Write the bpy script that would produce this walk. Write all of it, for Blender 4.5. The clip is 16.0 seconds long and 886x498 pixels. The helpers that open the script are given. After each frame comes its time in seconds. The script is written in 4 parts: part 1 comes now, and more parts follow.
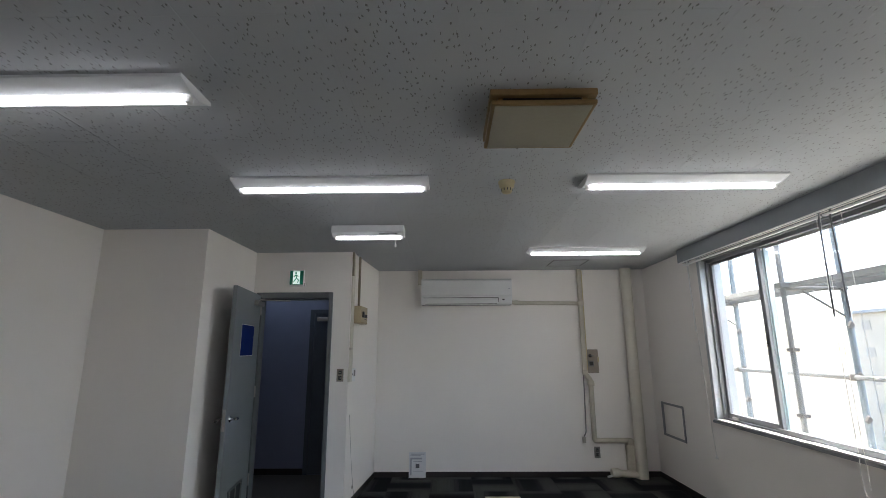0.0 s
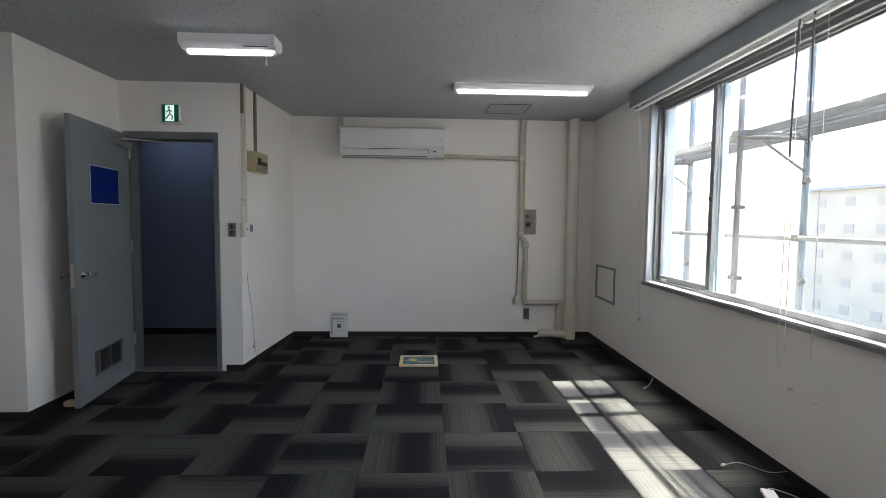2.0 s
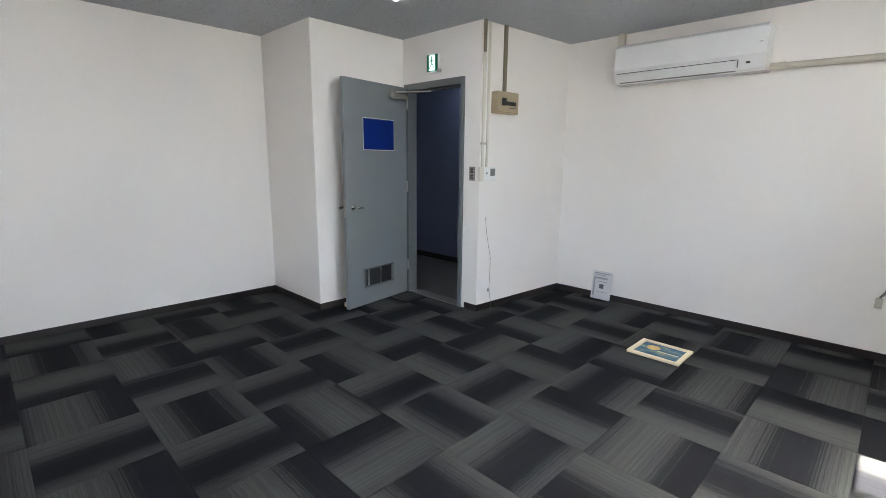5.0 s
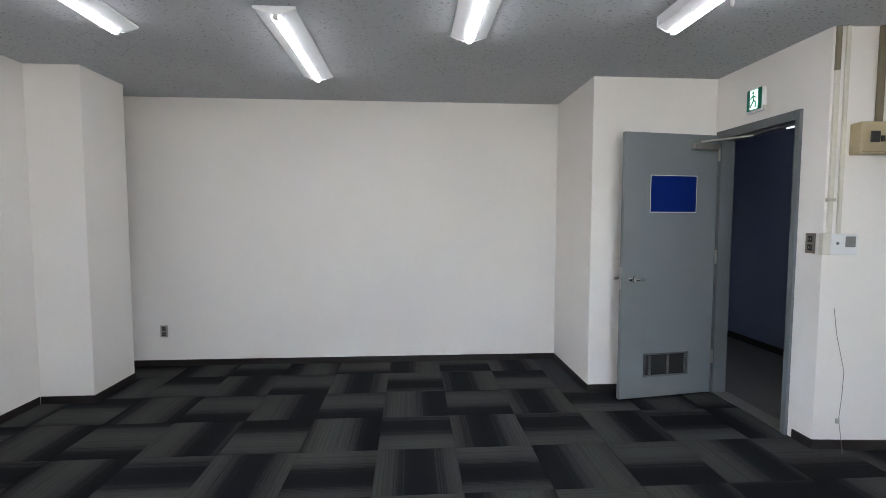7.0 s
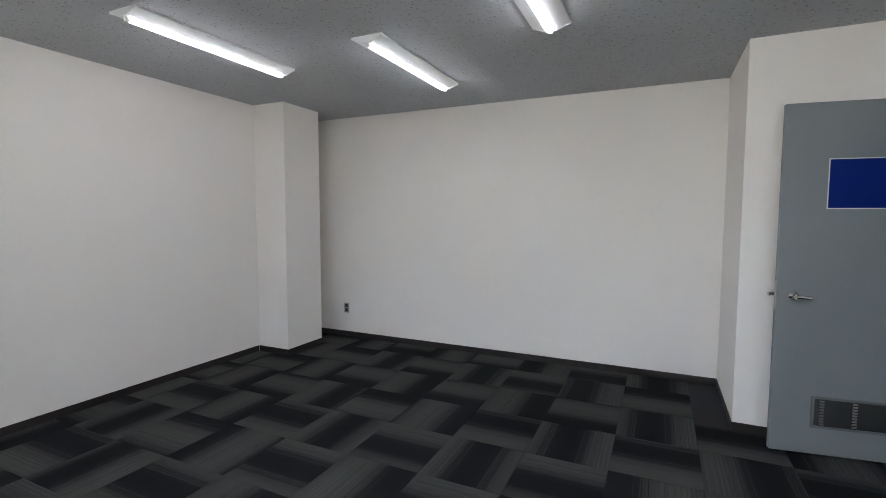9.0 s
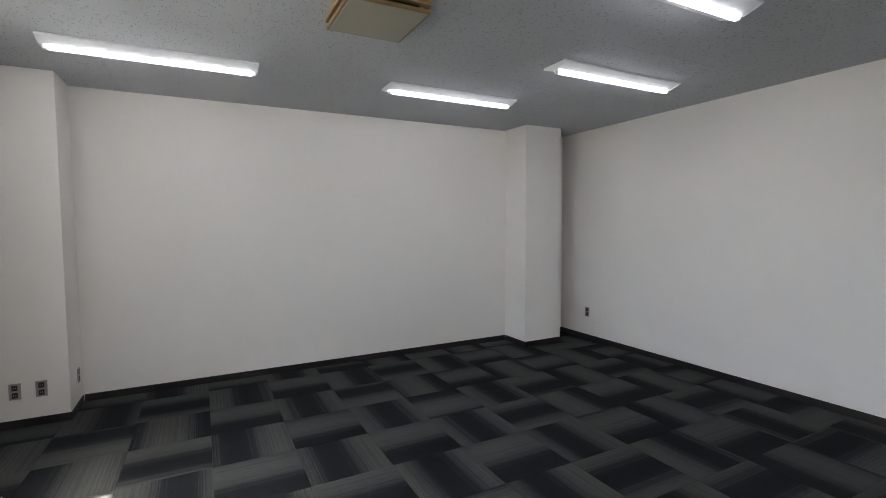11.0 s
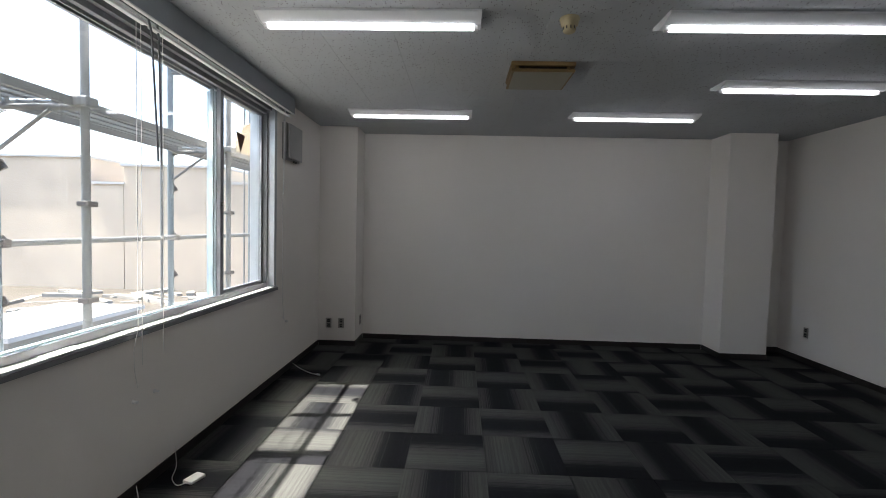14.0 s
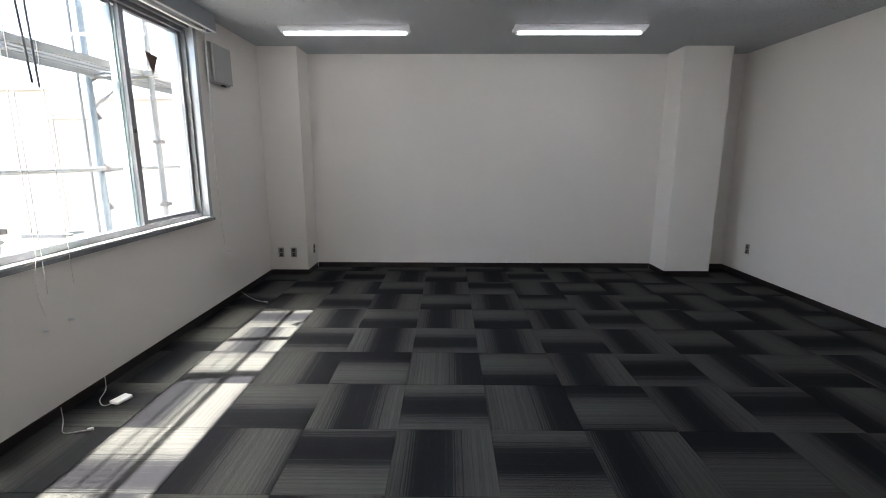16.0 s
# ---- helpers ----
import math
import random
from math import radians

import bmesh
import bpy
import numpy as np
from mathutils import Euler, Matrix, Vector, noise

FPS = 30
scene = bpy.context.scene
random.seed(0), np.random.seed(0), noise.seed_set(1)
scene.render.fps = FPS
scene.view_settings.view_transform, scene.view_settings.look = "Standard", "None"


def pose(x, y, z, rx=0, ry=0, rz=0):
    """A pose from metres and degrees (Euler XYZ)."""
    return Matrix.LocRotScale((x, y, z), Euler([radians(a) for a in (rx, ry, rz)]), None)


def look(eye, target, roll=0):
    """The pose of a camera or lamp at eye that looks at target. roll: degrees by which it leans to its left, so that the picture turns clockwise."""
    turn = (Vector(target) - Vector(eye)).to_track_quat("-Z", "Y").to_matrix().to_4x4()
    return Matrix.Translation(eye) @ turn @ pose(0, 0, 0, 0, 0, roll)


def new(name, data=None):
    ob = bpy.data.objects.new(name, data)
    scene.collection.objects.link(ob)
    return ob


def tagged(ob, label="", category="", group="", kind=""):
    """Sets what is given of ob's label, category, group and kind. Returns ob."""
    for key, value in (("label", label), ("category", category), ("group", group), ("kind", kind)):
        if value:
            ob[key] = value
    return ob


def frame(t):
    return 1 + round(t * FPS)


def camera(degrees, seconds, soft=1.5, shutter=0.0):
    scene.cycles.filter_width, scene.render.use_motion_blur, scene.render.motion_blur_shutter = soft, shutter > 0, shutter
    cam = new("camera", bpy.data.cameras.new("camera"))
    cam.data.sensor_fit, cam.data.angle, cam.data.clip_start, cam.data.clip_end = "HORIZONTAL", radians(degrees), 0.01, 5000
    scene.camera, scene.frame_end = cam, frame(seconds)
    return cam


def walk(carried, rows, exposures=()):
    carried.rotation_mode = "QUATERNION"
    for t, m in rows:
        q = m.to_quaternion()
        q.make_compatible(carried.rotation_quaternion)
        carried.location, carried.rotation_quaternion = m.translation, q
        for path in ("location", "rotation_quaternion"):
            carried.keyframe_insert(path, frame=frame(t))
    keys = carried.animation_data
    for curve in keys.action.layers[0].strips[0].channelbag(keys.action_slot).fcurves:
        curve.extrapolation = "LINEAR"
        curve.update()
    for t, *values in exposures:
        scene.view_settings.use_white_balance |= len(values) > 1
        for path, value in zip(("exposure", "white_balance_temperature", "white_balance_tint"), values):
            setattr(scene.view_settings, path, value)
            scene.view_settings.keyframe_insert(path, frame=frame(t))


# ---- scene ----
cam = camera(87.3, 16.0, soft=0.45)
PATH = [
    (0, (0.63, 0.481, 1.594), (0.606, 2.436, 2.015), -0.3),
    (0.5, (0.671, 0.546, 1.556), (0.659, 2.522, 1.87), -0.7),
    (1, (0.842, 0.7, 1.519), (0.874, 2.692, 1.7), -1.3),
    (1.5, (1.052, 0.892, 1.461), (1.096, 2.891, 1.498), -0.6),
    (2, (1.254, 1.196, 1.433), (1.331, 3.191, 1.311), 0.6),
    (2.5, (1.455, 1.424, 1.404), (1.543, 3.402, 1.121), 1.4),
    (3, (1.709, 1.584, 1.404), (1.68, 3.55, 1.038), 1.5),
    (3.5, (1.912, 1.776, 1.401), (1.684, 3.718, 0.981), 2.1),
    (4, (2.083, 1.944, 1.415), (1.502, 3.804, 0.962), 1.9),
    (4.5, (2.298, 2.075, 1.459), (1.298, 3.751, 1.019), 1.2),
    (5, (2.372, 2.227, 1.461), (0.995, 3.627, 1.08), 0.6),
    (5.2, (2.379, 2.323, 1.442), (0.879, 3.601, 1.104), 0.5),
    (7.3, (2.277, 3.149, 1.48), (0.281, 3.128, 1.359), -0.2),
    (7.5, (2.263, 3.283, 1.472), (0.27, 3.166, 1.352), -0.4),
    (8, (2.261, 3.56, 1.485), (0.295, 3.214, 1.361), -0.1),
    (10.3, (2.031, 4.541, 1.49), (0.712, 3.043, 1.358), -0.4),
    (10.5, (2.008, 4.643, 1.491), (0.798, 3.056, 1.366), -0.4),
    (11, (1.911, 4.909, 1.507), (0.989, 3.137, 1.395), -0.4),
    (11.5, (1.874, 5.121, 1.508), (1.213, 3.235, 1.418), -0.4),
    (12, (1.847, 5.33, 1.506), (1.423, 3.376, 1.462), -0.5),
    (12.5, (1.75, 5.515, 1.498), (1.542, 3.526, 1.481), -1.1),
    (13, (1.676, 5.709, 1.486), (1.635, 3.709, 1.474), -0.7),
    (13.5, (1.676, 5.902, 1.476), (1.716, 3.903, 1.463), 0.3),
    (14, (1.589, 6.026, 1.483), (1.662, 4.029, 1.388), 1.4),
    (14.5, (1.379, 6.057, 1.456), (1.488, 4.068, 1.275), 1.5),
    (15, (1.183, 6.055, 1.459), (1.297, 4.076, 1.197), 0.8),
    (15.5, (1.125, 6.033, 1.454), (1.19, 4.062, 1.12), 0.4),
    (16, (1.126, 6.013, 1.435), (1.147, 4.051, 1.045), 0.1),
]
# the clip's own camera brightens where the window leaves the picture
EXPOSURES = [(0, 3.0), (1.5, 3.12), (2.5, 3.07), (3, 3.28), (4, 4.02), (4.5, 4.05), (5, 4.15), (8, 3.92), (10.5, 3.74), (11, 3.65), (12, 2.93), (13.5, 2.4), (14.5, 2.7), (16, 3.3)]
walk(cam, [(t, look(eye, target, roll)) for t, eye, target, roll in PATH], EXPOSURES)

# ---------------------------------------------------------------- light
SUN_WAY = Vector((0.448, 0.038, 1.0)).normalized()
world = bpy.data.worlds.new("world")
scene.world = world
world.use_nodes = True
wn, wl = world.node_tree.nodes, world.node_tree.links
sky = wn.new("ShaderNodeTexSky")
sky.sky_type = "NISHITA"
sky.sun_disc = False
sky.sun_elevation = math.asin(SUN_WAY.z)
sky.sun_rotation = math.atan2(SUN_WAY.x, SUN_WAY.y)
sky.dust_density = 2.2
wl.new(sky.outputs[0], wn["Background"].inputs[0])
wn["Background"].inputs[1].default_value = 0.15
sun_data = bpy.data.lights.new("sun", "SUN")
sun_data.energy, sun_data.angle, sun_data.color = 5.0, radians(0.53), (1.0, 0.95, 0.87)
sun = new("sun", sun_data)
sun.matrix_world = look(SUN_WAY * 30, (0, 0, 0))


# ---------------------------------------------------------------- materials
def mat(name, colour, rough=0.6, metal=0.0, vary=0.08, scale=6.0, fine=60.0, bump=0.05, gloss=0.5):
    """A plain painted, plastic or metal surface with stains, grain and fine relief."""
    m = bpy.data.materials.new(name)
    m.use_nodes = True
    n, l = m.node_tree.nodes, m.node_tree.links
    b = n["Principled BSDF"]
    b.inputs["Metallic"].default_value = metal
    b.inputs["Specular IOR Level"].default_value = gloss
    co = n.new("ShaderNodeTexCoord")
    big, small = n.new("ShaderNodeTexNoise"), n.new("ShaderNodeTexNoise")
    big.inputs["Scale"].default_value, small.inputs["Scale"].default_value = scale, fine
    big.inputs["Detail"].default_value, small.inputs["Detail"].default_value = 5, 3
    l.new(co.outputs["Object"], big.inputs["Vector"])
    l.new(co.outputs["Object"], small.inputs["Vector"])
    add = n.new("ShaderNodeMath")
    add.operation = "MULTIPLY_ADD"
    l.new(small.outputs["Fac"], add.inputs[0])
    add.inputs[1].default_value = 0.5
    l.new(big.outputs["Fac"], add.inputs[2])
    ramp = n.new("ShaderNodeMapRange")
    ramp.inputs["From Min"].default_value, ramp.inputs["From Max"].default_value = 0.45, 1.05
    ramp.inputs["To Min"].default_value, ramp.inputs["To Max"].default_value = 1 - vary, 1 + vary
    l.new(add.outputs[0], ramp.inputs["Value"])
    mul = n.new("ShaderNodeVectorMath")
    mul.operation = "SCALE"
    mul.inputs[0].default_value = colour
    l.new(ramp.outputs[0], mul.inputs["Scale"])
    l.new(mul.outputs[0], b.inputs["Base Color"])
    rr = n.new("ShaderNodeMapRange")
    rr.inputs["To Min"].default_value, rr.inputs["To Max"].default_value = max(0.02, rough - 0.1), min(1, rough + 0.1)
    l.new(big.outputs["Fac"], rr.inputs["Value"])
    l.new(rr.outputs[0], b.inputs["Roughness"])
    if bump:
        bp = n.new("ShaderNodeBump")
        bp.inputs["Strength"].default_value, bp.inputs["Distance"].default_value = bump, 0.004
        l.new(small.outputs["Fac"], bp.inputs["Height"])
        l.new(bp.outputs[0], b.inputs["Normal"])
    return m


def glow(name, colour, power):
    m = bpy.data.materials.new(name)
    m.use_nodes = True
    b = m.node_tree.nodes["Principled BSDF"]
    b.inputs["Base Color"].default_value = (0.8, 0.8, 0.8, 1)
    b.inputs["Emission Color"].default_value = (*colour, 1)
    b.inputs["Emission Strength"].default_value = power
    return m


def carpet_material():
    """Loop-pile carpet tile: a flat black band that breaks up through thin lines into heathered grey, cut at a chance place on each tile."""
    m = bpy.data.materials.new("carpet")
    m.use_nodes = True
    n, l = m.node_tree.nodes, m.node_tree.links
    b = n["Principled BSDF"]

    def math_node(op, a, c=None):
        k = n.new("ShaderNodeMath")
        k.operation = op
        for s, v in ((0, a), (1, c)):
            if v is None:
                continue
            if isinstance(v, (int, float)):
                k.inputs[s].default_value = v
            else:
                l.new(v, k.inputs[s])
        return k.outputs[0]

    co, info, sep = n.new("ShaderNodeTexCoord"), n.new("ShaderNodeObjectInfo"), n.new("ShaderNodeSeparateXYZ")
    l.new(co.outputs["Object"], sep.inputs[0])
    cut = n.new("ShaderNodeSeparateColor")
    l.new(info.outputs["Color"], cut.inputs[0])
    u = math_node("ADD", math_node("MULTIPLY", sep.outputs["Y"], 1 / 0.58), cut.outputs[0])
    f = math_node("FRACT", u)
    ramp = n.new("ShaderNodeValToRGB")
    e = ramp.color_ramp.elements
    e[0].position, e[0].color = 0.0, (0, 0, 0, 1)
    e[1].position, e[1].color = 1.0, (0, 0, 0, 1)
    for p, v in ((0.06, 0.0), (0.12, 0.12), (0.24, 0.42), (0.37, 0.76), (0.52, 0.97), (0.66, 0.8), (0.79, 0.42), (0.88, 0.12), (0.94, 0.0)):
        k = e.new(p)
        k.color = (v, v, v, 1)
    l.new(f, ramp.inputs[0])
    # thin lines along the tile
    line = n.new("ShaderNodeTexWhiteNoise")
    line.noise_dimensions = "1D"
    l.new(math_node("FLOOR", math_node("MULTIPLY", u, 95.0)), line.inputs["W"])
    mp = n.new("ShaderNodeMapping")
    mp.inputs["Scale"].default_value = (14, 260, 60)
    l.new(co.outputs["Object"], mp.inputs["Vector"])
    pile = n.new("ShaderNodeTexNoise")
    pile.inputs["Scale"].default_value, pile.inputs["Detail"].default_value = 1.0, 4
    l.new(mp.outputs[0], pile.inputs["Vector"])
    fleck = n.new("ShaderNodeTexNoise")
    fleck.inputs["Scale"].default_value, fleck.inputs["Detail"].default_value = 210, 4
    l.new(co.outputs["Object"], fleck.inputs["Vector"])
    wob = math_node("MULTIPLY", math_node("ADD", math_node("SUBTRACT", pile.outputs["Fac"], 0.5), math_node("SUBTRACT", fleck.outputs["Fac"], 0.5)), 0.6)
    edge = math_node("SUBTRACT", math_node("ADD", math_node("MULTIPLY", math_node("SUBTRACT", ramp.outputs[0], 0.1), 1.1), wob), math_node("MULTIPLY", line.outputs["Value"], 0.72))
    soft = n.new("ShaderNodeMapRange")
    soft.inputs["From Min"].default_value, soft.inputs["From Max"].default_value = -0.1, 0.27
    l.new(edge, soft.inputs["Value"])
    level = math_node("MULTIPLY", soft.outputs[0], math_node("ADD", -0.75, math_node("MULTIPLY", fleck.outputs["Fac"], 3.5)))
    level = math_node("ADD", math_node("MULTIPLY", level, 0.62), math_node("MULTIPLY", math_node("POWER", ramp.outputs[0], 1.3), math_node("SUBTRACT", math_node("MULTIPLY", fleck.outputs["Fac"], 2.0), 0.58)))
    level = math_node("MULTIPLY", level, math_node("MULTIPLY", math_node("ADD", 0.55, math_node("MULTIPLY", line.outputs["Value"], 0.6)), math_node("ADD", math_node("MULTIPLY", pile.outputs["Fac"], 0.8), 0.6)))
    mix = n.new("ShaderNodeMix")
    mix.data_type = "RGBA"
    mix.inputs["A"].default_value = (0.0105, 0.0108, 0.013, 1)
    mix.inputs["B"].default_value = (0.074, 0.0755, 0.071, 1)
    l.new(level, mix.inputs["Factor"])
    l.new(mix.outputs["Result"], b.inputs["Base Color"])
    b.inputs["Roughness"].default_value = 0.92
    b.inputs["Specular IOR Level"].default_value = 0.08
    bp = n.new("ShaderNodeBump")
    bp.inputs["Strength"].default_value, bp.inputs["Distance"].default_value = 0.3, 0.003
    l.new(math_node("ADD", fleck.outputs["Fac"], pile.outputs["Fac"]), bp.inputs["Height"])
    l.new(bp.outputs[0], b.inputs["Normal"])
    return m


def ceiling_material():
    """White rock-wool board with short worm-like fissures."""
    m = bpy.data.materials.new("ceiling_board")
    m.use_nodes = True
    n, l = m.node_tree.nodes, m.node_tree.links
    b = n["Principled BSDF"]
    co = n.new("ShaderNodeTexCoord")
    warp, mp = n.new("ShaderNodeTexNoise"), n.new("ShaderNodeVectorMath")
    warp.inputs["Scale"].default_value, warp.inputs["Detail"].default_value = 60, 2
    l.new(co.outputs["Object"], warp.inputs["Vector"])
    mp.operation = "MULTIPLY_ADD"
    l.new(warp.outputs["Color"], mp.inputs[0])
    mp.inputs[1].default_value = (0.02, 0.012, 0)
    l.new(co.outputs["Object"], mp.inputs[2])
    st = n.new("ShaderNodeMapping")
    st.inputs["Scale"].default_value = (78, 25, 1)
    st.inputs["Rotation"].default_value = (0, 0, 0.35)
    l.new(mp.outputs[0], st.inputs["Vector"])
    cell = n.new("ShaderNodeTexVoronoi")
    cell.voronoi_dimensions = "2D"
    cell.inputs["Scale"].default_value = 1.0
    l.new(st.outputs[0], cell.inputs["Vector"])
    hole = n.new("ShaderNodeMapRange")
    hole.inputs["From Min"].default_value, hole.inputs["From Max"].default_value = 0.15, 0.24
    l.new(cell.outputs["Distance"], hole.inputs["Value"])
    some = n.new("ShaderNodeMath")
    some.operation = "GREATER_THAN"
    sep = n.new("ShaderNodeSeparateColor")
    l.new(cell.outputs["Color"], sep.inputs[0])
    l.new(sep.outputs[0], some.inputs[0])
    some.inputs[1].default_value = 0.26
    both = n.new("ShaderNodeMath")
    both.operation = "MAXIMUM"
    l.new(hole.outputs[0], both.inputs[0])
    l.new(some.outputs[0], both.inputs[1])
    dirt = n.new("ShaderNodeTexNoise")
    dirt.inputs["Scale"].default_value, dirt.inputs["Detail"].default_value = 1.3, 6
    l.new(co.outputs["Object"], dirt.inputs["Vector"])
    tone = n.new("ShaderNodeMapRange")
    tone.inputs["To Min"].default_value, tone.inputs["To Max"].default_value = 0.47, 0.58
    l.new(dirt.outputs["Fac"], tone.inputs["Value"])
    col = n.new("ShaderNodeMix")
    col.data_type = "RGBA"
    col.inputs["A"].default_value = (0.22, 0.22, 0.22, 1)
    l.new(both.outputs[0], col.inputs["Factor"])
    tint = n.new("ShaderNodeVectorMath")
    tint.operation = "SCALE"
    tint.inputs[0].default_value = (0.97, 1.0, 1.035)
    l.new(tone.outputs[0], tint.inputs["Scale"])
    l.new(tint.outputs[0], col.inputs["B"])
    l.new(col.outputs["Result"], b.inputs["Base Color"])
    b.inputs["Roughness"].default_value = 0.95
    fine = n.new("ShaderNodeTexNoise")
    fine.inputs["Scale"].default_value = 220
    l.new(co.outputs["Object"], fine.inputs["Vector"])
    hh = n.new("ShaderNodeMath")
    hh.operation = "MULTIPLY_ADD"
    l.new(fine.outputs["Fac"], hh.inputs[0])
    hh.inputs[1].default_value = 0.15
    l.new(both.outputs[0], hh.inputs[2])
    bp = n.new("ShaderNodeBump")
    bp.inputs["Strength"].default_value, bp.inputs["Distance"].default_value = 0.7, 0.004
    l.new(hh.outputs[0], bp.inputs["Height"])
    l.new(bp.outputs[0], b.inputs["Normal"])
    return m


def glass_material():
    m = bpy.data.materials.new("window_glass")
    m.use_nodes = True
    b = m.node_tree.nodes["Principled BSDF"]
    b.inputs["Base Color"].default_value = (0.97, 0.99, 0.98, 1)
    b.inputs["Roughness"].default_value = 0.0
    b.inputs["IOR"].default_value = 1.45
    b.inputs["Transmission Weight"].default_value = 1.0
    return m


M_WALL = mat("wallpaper", (0.865, 0.825, 0.78), 0.75, vary=0.025, scale=1.2, fine=320, bump=0.25, gloss=0.3)
M_CEIL = ceiling_material()
M_CARPET = carpet_material()
M_BASE = mat("brown_vinyl", (0.021, 0.016, 0.015), 0.5, vary=0.2)
M_DOOR = mat("grey_door_paint", (0.215, 0.235, 0.245), 0.45, vary=0.04, scale=2.5, fine=200, bump=0.06)
M_FRAME = mat("grey_frame_paint", (0.15, 0.16, 0.165), 0.4, vary=0.06)
M_CHROME = mat("chrome", (0.75, 0.74, 0.72), 0.18, metal=1.0, vary=0.05, bump=0)
M_STEEL = mat("steel_plate", (0.42, 0.39, 0.36), 0.38, metal=0.8, vary=0.1, bump=0.03)
M_DARK = mat("dark_plastic", (0.03, 0.03, 0.03), 0.5)
M_GREY = mat("outlet_grey", (0.2, 0.195, 0.185), 0.5)
M_SOCKET = mat("socket_cream", (0.5, 0.46, 0.4), 0.45)
M_WHITE = mat("white_plastic", (0.78, 0.78, 0.77), 0.35, vary=0.03, bump=0.02)
M_ENAMEL = mat("white_enamel", (0.78, 0.79, 0.8), 0.4, vary=0.03, bump=0.02)
M_AC = mat("glossy_white_plastic", (0.8, 0.8, 0.79), 0.15, vary=0.02, bump=0.0)
M_CREAM = mat("yellowed_plastic", (0.55, 0.46, 0.28), 0.5, vary=0.1)
M_BREAKER = mat("yellowed_breaker_case", (0.43, 0.35, 0.22), 0.5, vary=0.1)
M_BROWN = mat("ageing_brown_plastic", (0.25, 0.16, 0.06), 0.5, vary=0.15)
M_VENT = mat("grey_vent_cover", (0.4, 0.4, 0.385), 0.5, vary=0.06)
M_DUCT_DARK = mat("olive_duct", (0.2, 0.17, 0.115), 0.55, vary=0.1)
M_RIM = mat("dark_rim", (0.09, 0.09, 0.088), 0.5)
M_PANEL = mat("beige_panel", (0.36, 0.33, 0.25), 0.5, vary=0.06)
M_DUCT = mat("beige_duct", (0.56, 0.51, 0.42), 0.55, vary=0.08)
M_PIPE = mat("painted_pipe", (0.69, 0.655, 0.57), 0.85, vary=0.06, bump=0, gloss=0.15)
M_ALU = mat("aluminium_sash", (0.52, 0.54, 0.56), 0.4, metal=0.5, vary=0.06, bump=0.02)
M_ALU_DARK = mat("dark_aluminium", (0.27, 0.275, 0.29), 0.45, metal=0.3, vary=0.06)
M_BLUE_ALU = mat("pale_blue_sash", (0.52, 0.62, 0.66), 0.4, vary=0.04)
M_SILL = mat("white_sill", (0.5, 0.51, 0.52), 0.3, vary=0.05)
M_PELMET = mat("grey_pelmet", (0.27, 0.29, 0.31), 0.6, vary=0.05)
M_CORD = mat("white_cord", (0.72, 0.71, 0.68), 0.7)
M_WAND = mat("grey_wand", (0.14, 0.14, 0.15), 0.4)
M_BLUE = mat("blue_sheet", (0.002, 0.018, 0.16), 0.7, vary=0.06, gloss=0.12)
M_GREEN = mat("sign_green", (0.0, 0.22, 0.12), 0.4)
M_PAPER = mat("paper", (0.7, 0.7, 0.72), 0.7, vary=0.04)
M_INK = mat("ink_grey", (0.12, 0.12, 0.14), 0.7)
M_INK2 = mat("ink_pale", (0.4, 0.41, 0.45), 0.7)
M_FRAMEWOOD = mat("cream_wood_frame", (0.66, 0.58, 0.4), 0.5)
# white corridor paint, with the blue light there put into its colour
M_CORR_WALL = mat("corridor_paint_blue_lit", (0.27, 0.3, 0.43), 0.6, vary=0.04)
M_CORR_FLOOR = mat("corridor_vinyl", (0.18, 0.17, 0.15), 0.35, vary=0.15, scale=3)
M_CORR_DOOR = mat("corridor_door_paint", (0.1, 0.12, 0.15), 0.45)
M_GALV = mat("galvanised_tube", (0.17, 0.175, 0.175), 0.6, metal=0.2, vary=0.2, scale=14)
M_GALV_BLUE = mat("galvanised_blue_grey", (0.15, 0.18, 0.2), 0.6, metal=0.2, vary=0.2, scale=14)
M_BRONZE = mat("brown_metal_plate", (0.29, 0.25, 0.21), 0.45, metal=0.5, vary=0.1, bump=0.03)
M_RUST = mat("rusty_clip", (0.115, 0.105, 0.1), 0.7, metal=0.2, vary=0.3)
M_EARTH = mat("dry_earth", (0.056, 0.047, 0.036), 0.95, vary=0.35, scale=0.15, fine=2.5, bump=0.3)
M_FACADE = mat("beige_render", (0.58, 0.49, 0.38), 0.9, vary=0.12, scale=0.4, fine=6)
M_STORAGE = mat("weathered_beige_render", (0.5, 0.41, 0.315), 0.9, vary=0.15, scale=0.3, fine=4)
M_FACADE2 = mat("pale_render", (0.26, 0.24, 0.21), 0.9, vary=0.1, scale=0.4, fine=6)
M_ROOF = mat("pale_roof", (0.42, 0.41, 0.4), 0.8, vary=0.15, scale=0.5)
M_WINDOW_FAR = mat("far_window", (0.46, 0.4, 0.33), 0.8)
M_SHEET = mat("weathered_board", (0.36, 0.3, 0.205), 0.7, vary=0.15)
M_WEDGE = mat("brown_board", (0.13, 0.075, 0.045), 0.8, vary=0.25)
M_GLASS = glass_material()
M_TUBE = glow("lit_tube", (0.92, 0.93, 1.0), 1.45)
M_TUBE_CORR = glow("lit_corridor_tube", (0.7, 0.82, 1.0), 0.55)
M_SIGN_LIT = glow("lit_sign_face", (0.7, 1.0, 0.9), 0.1)


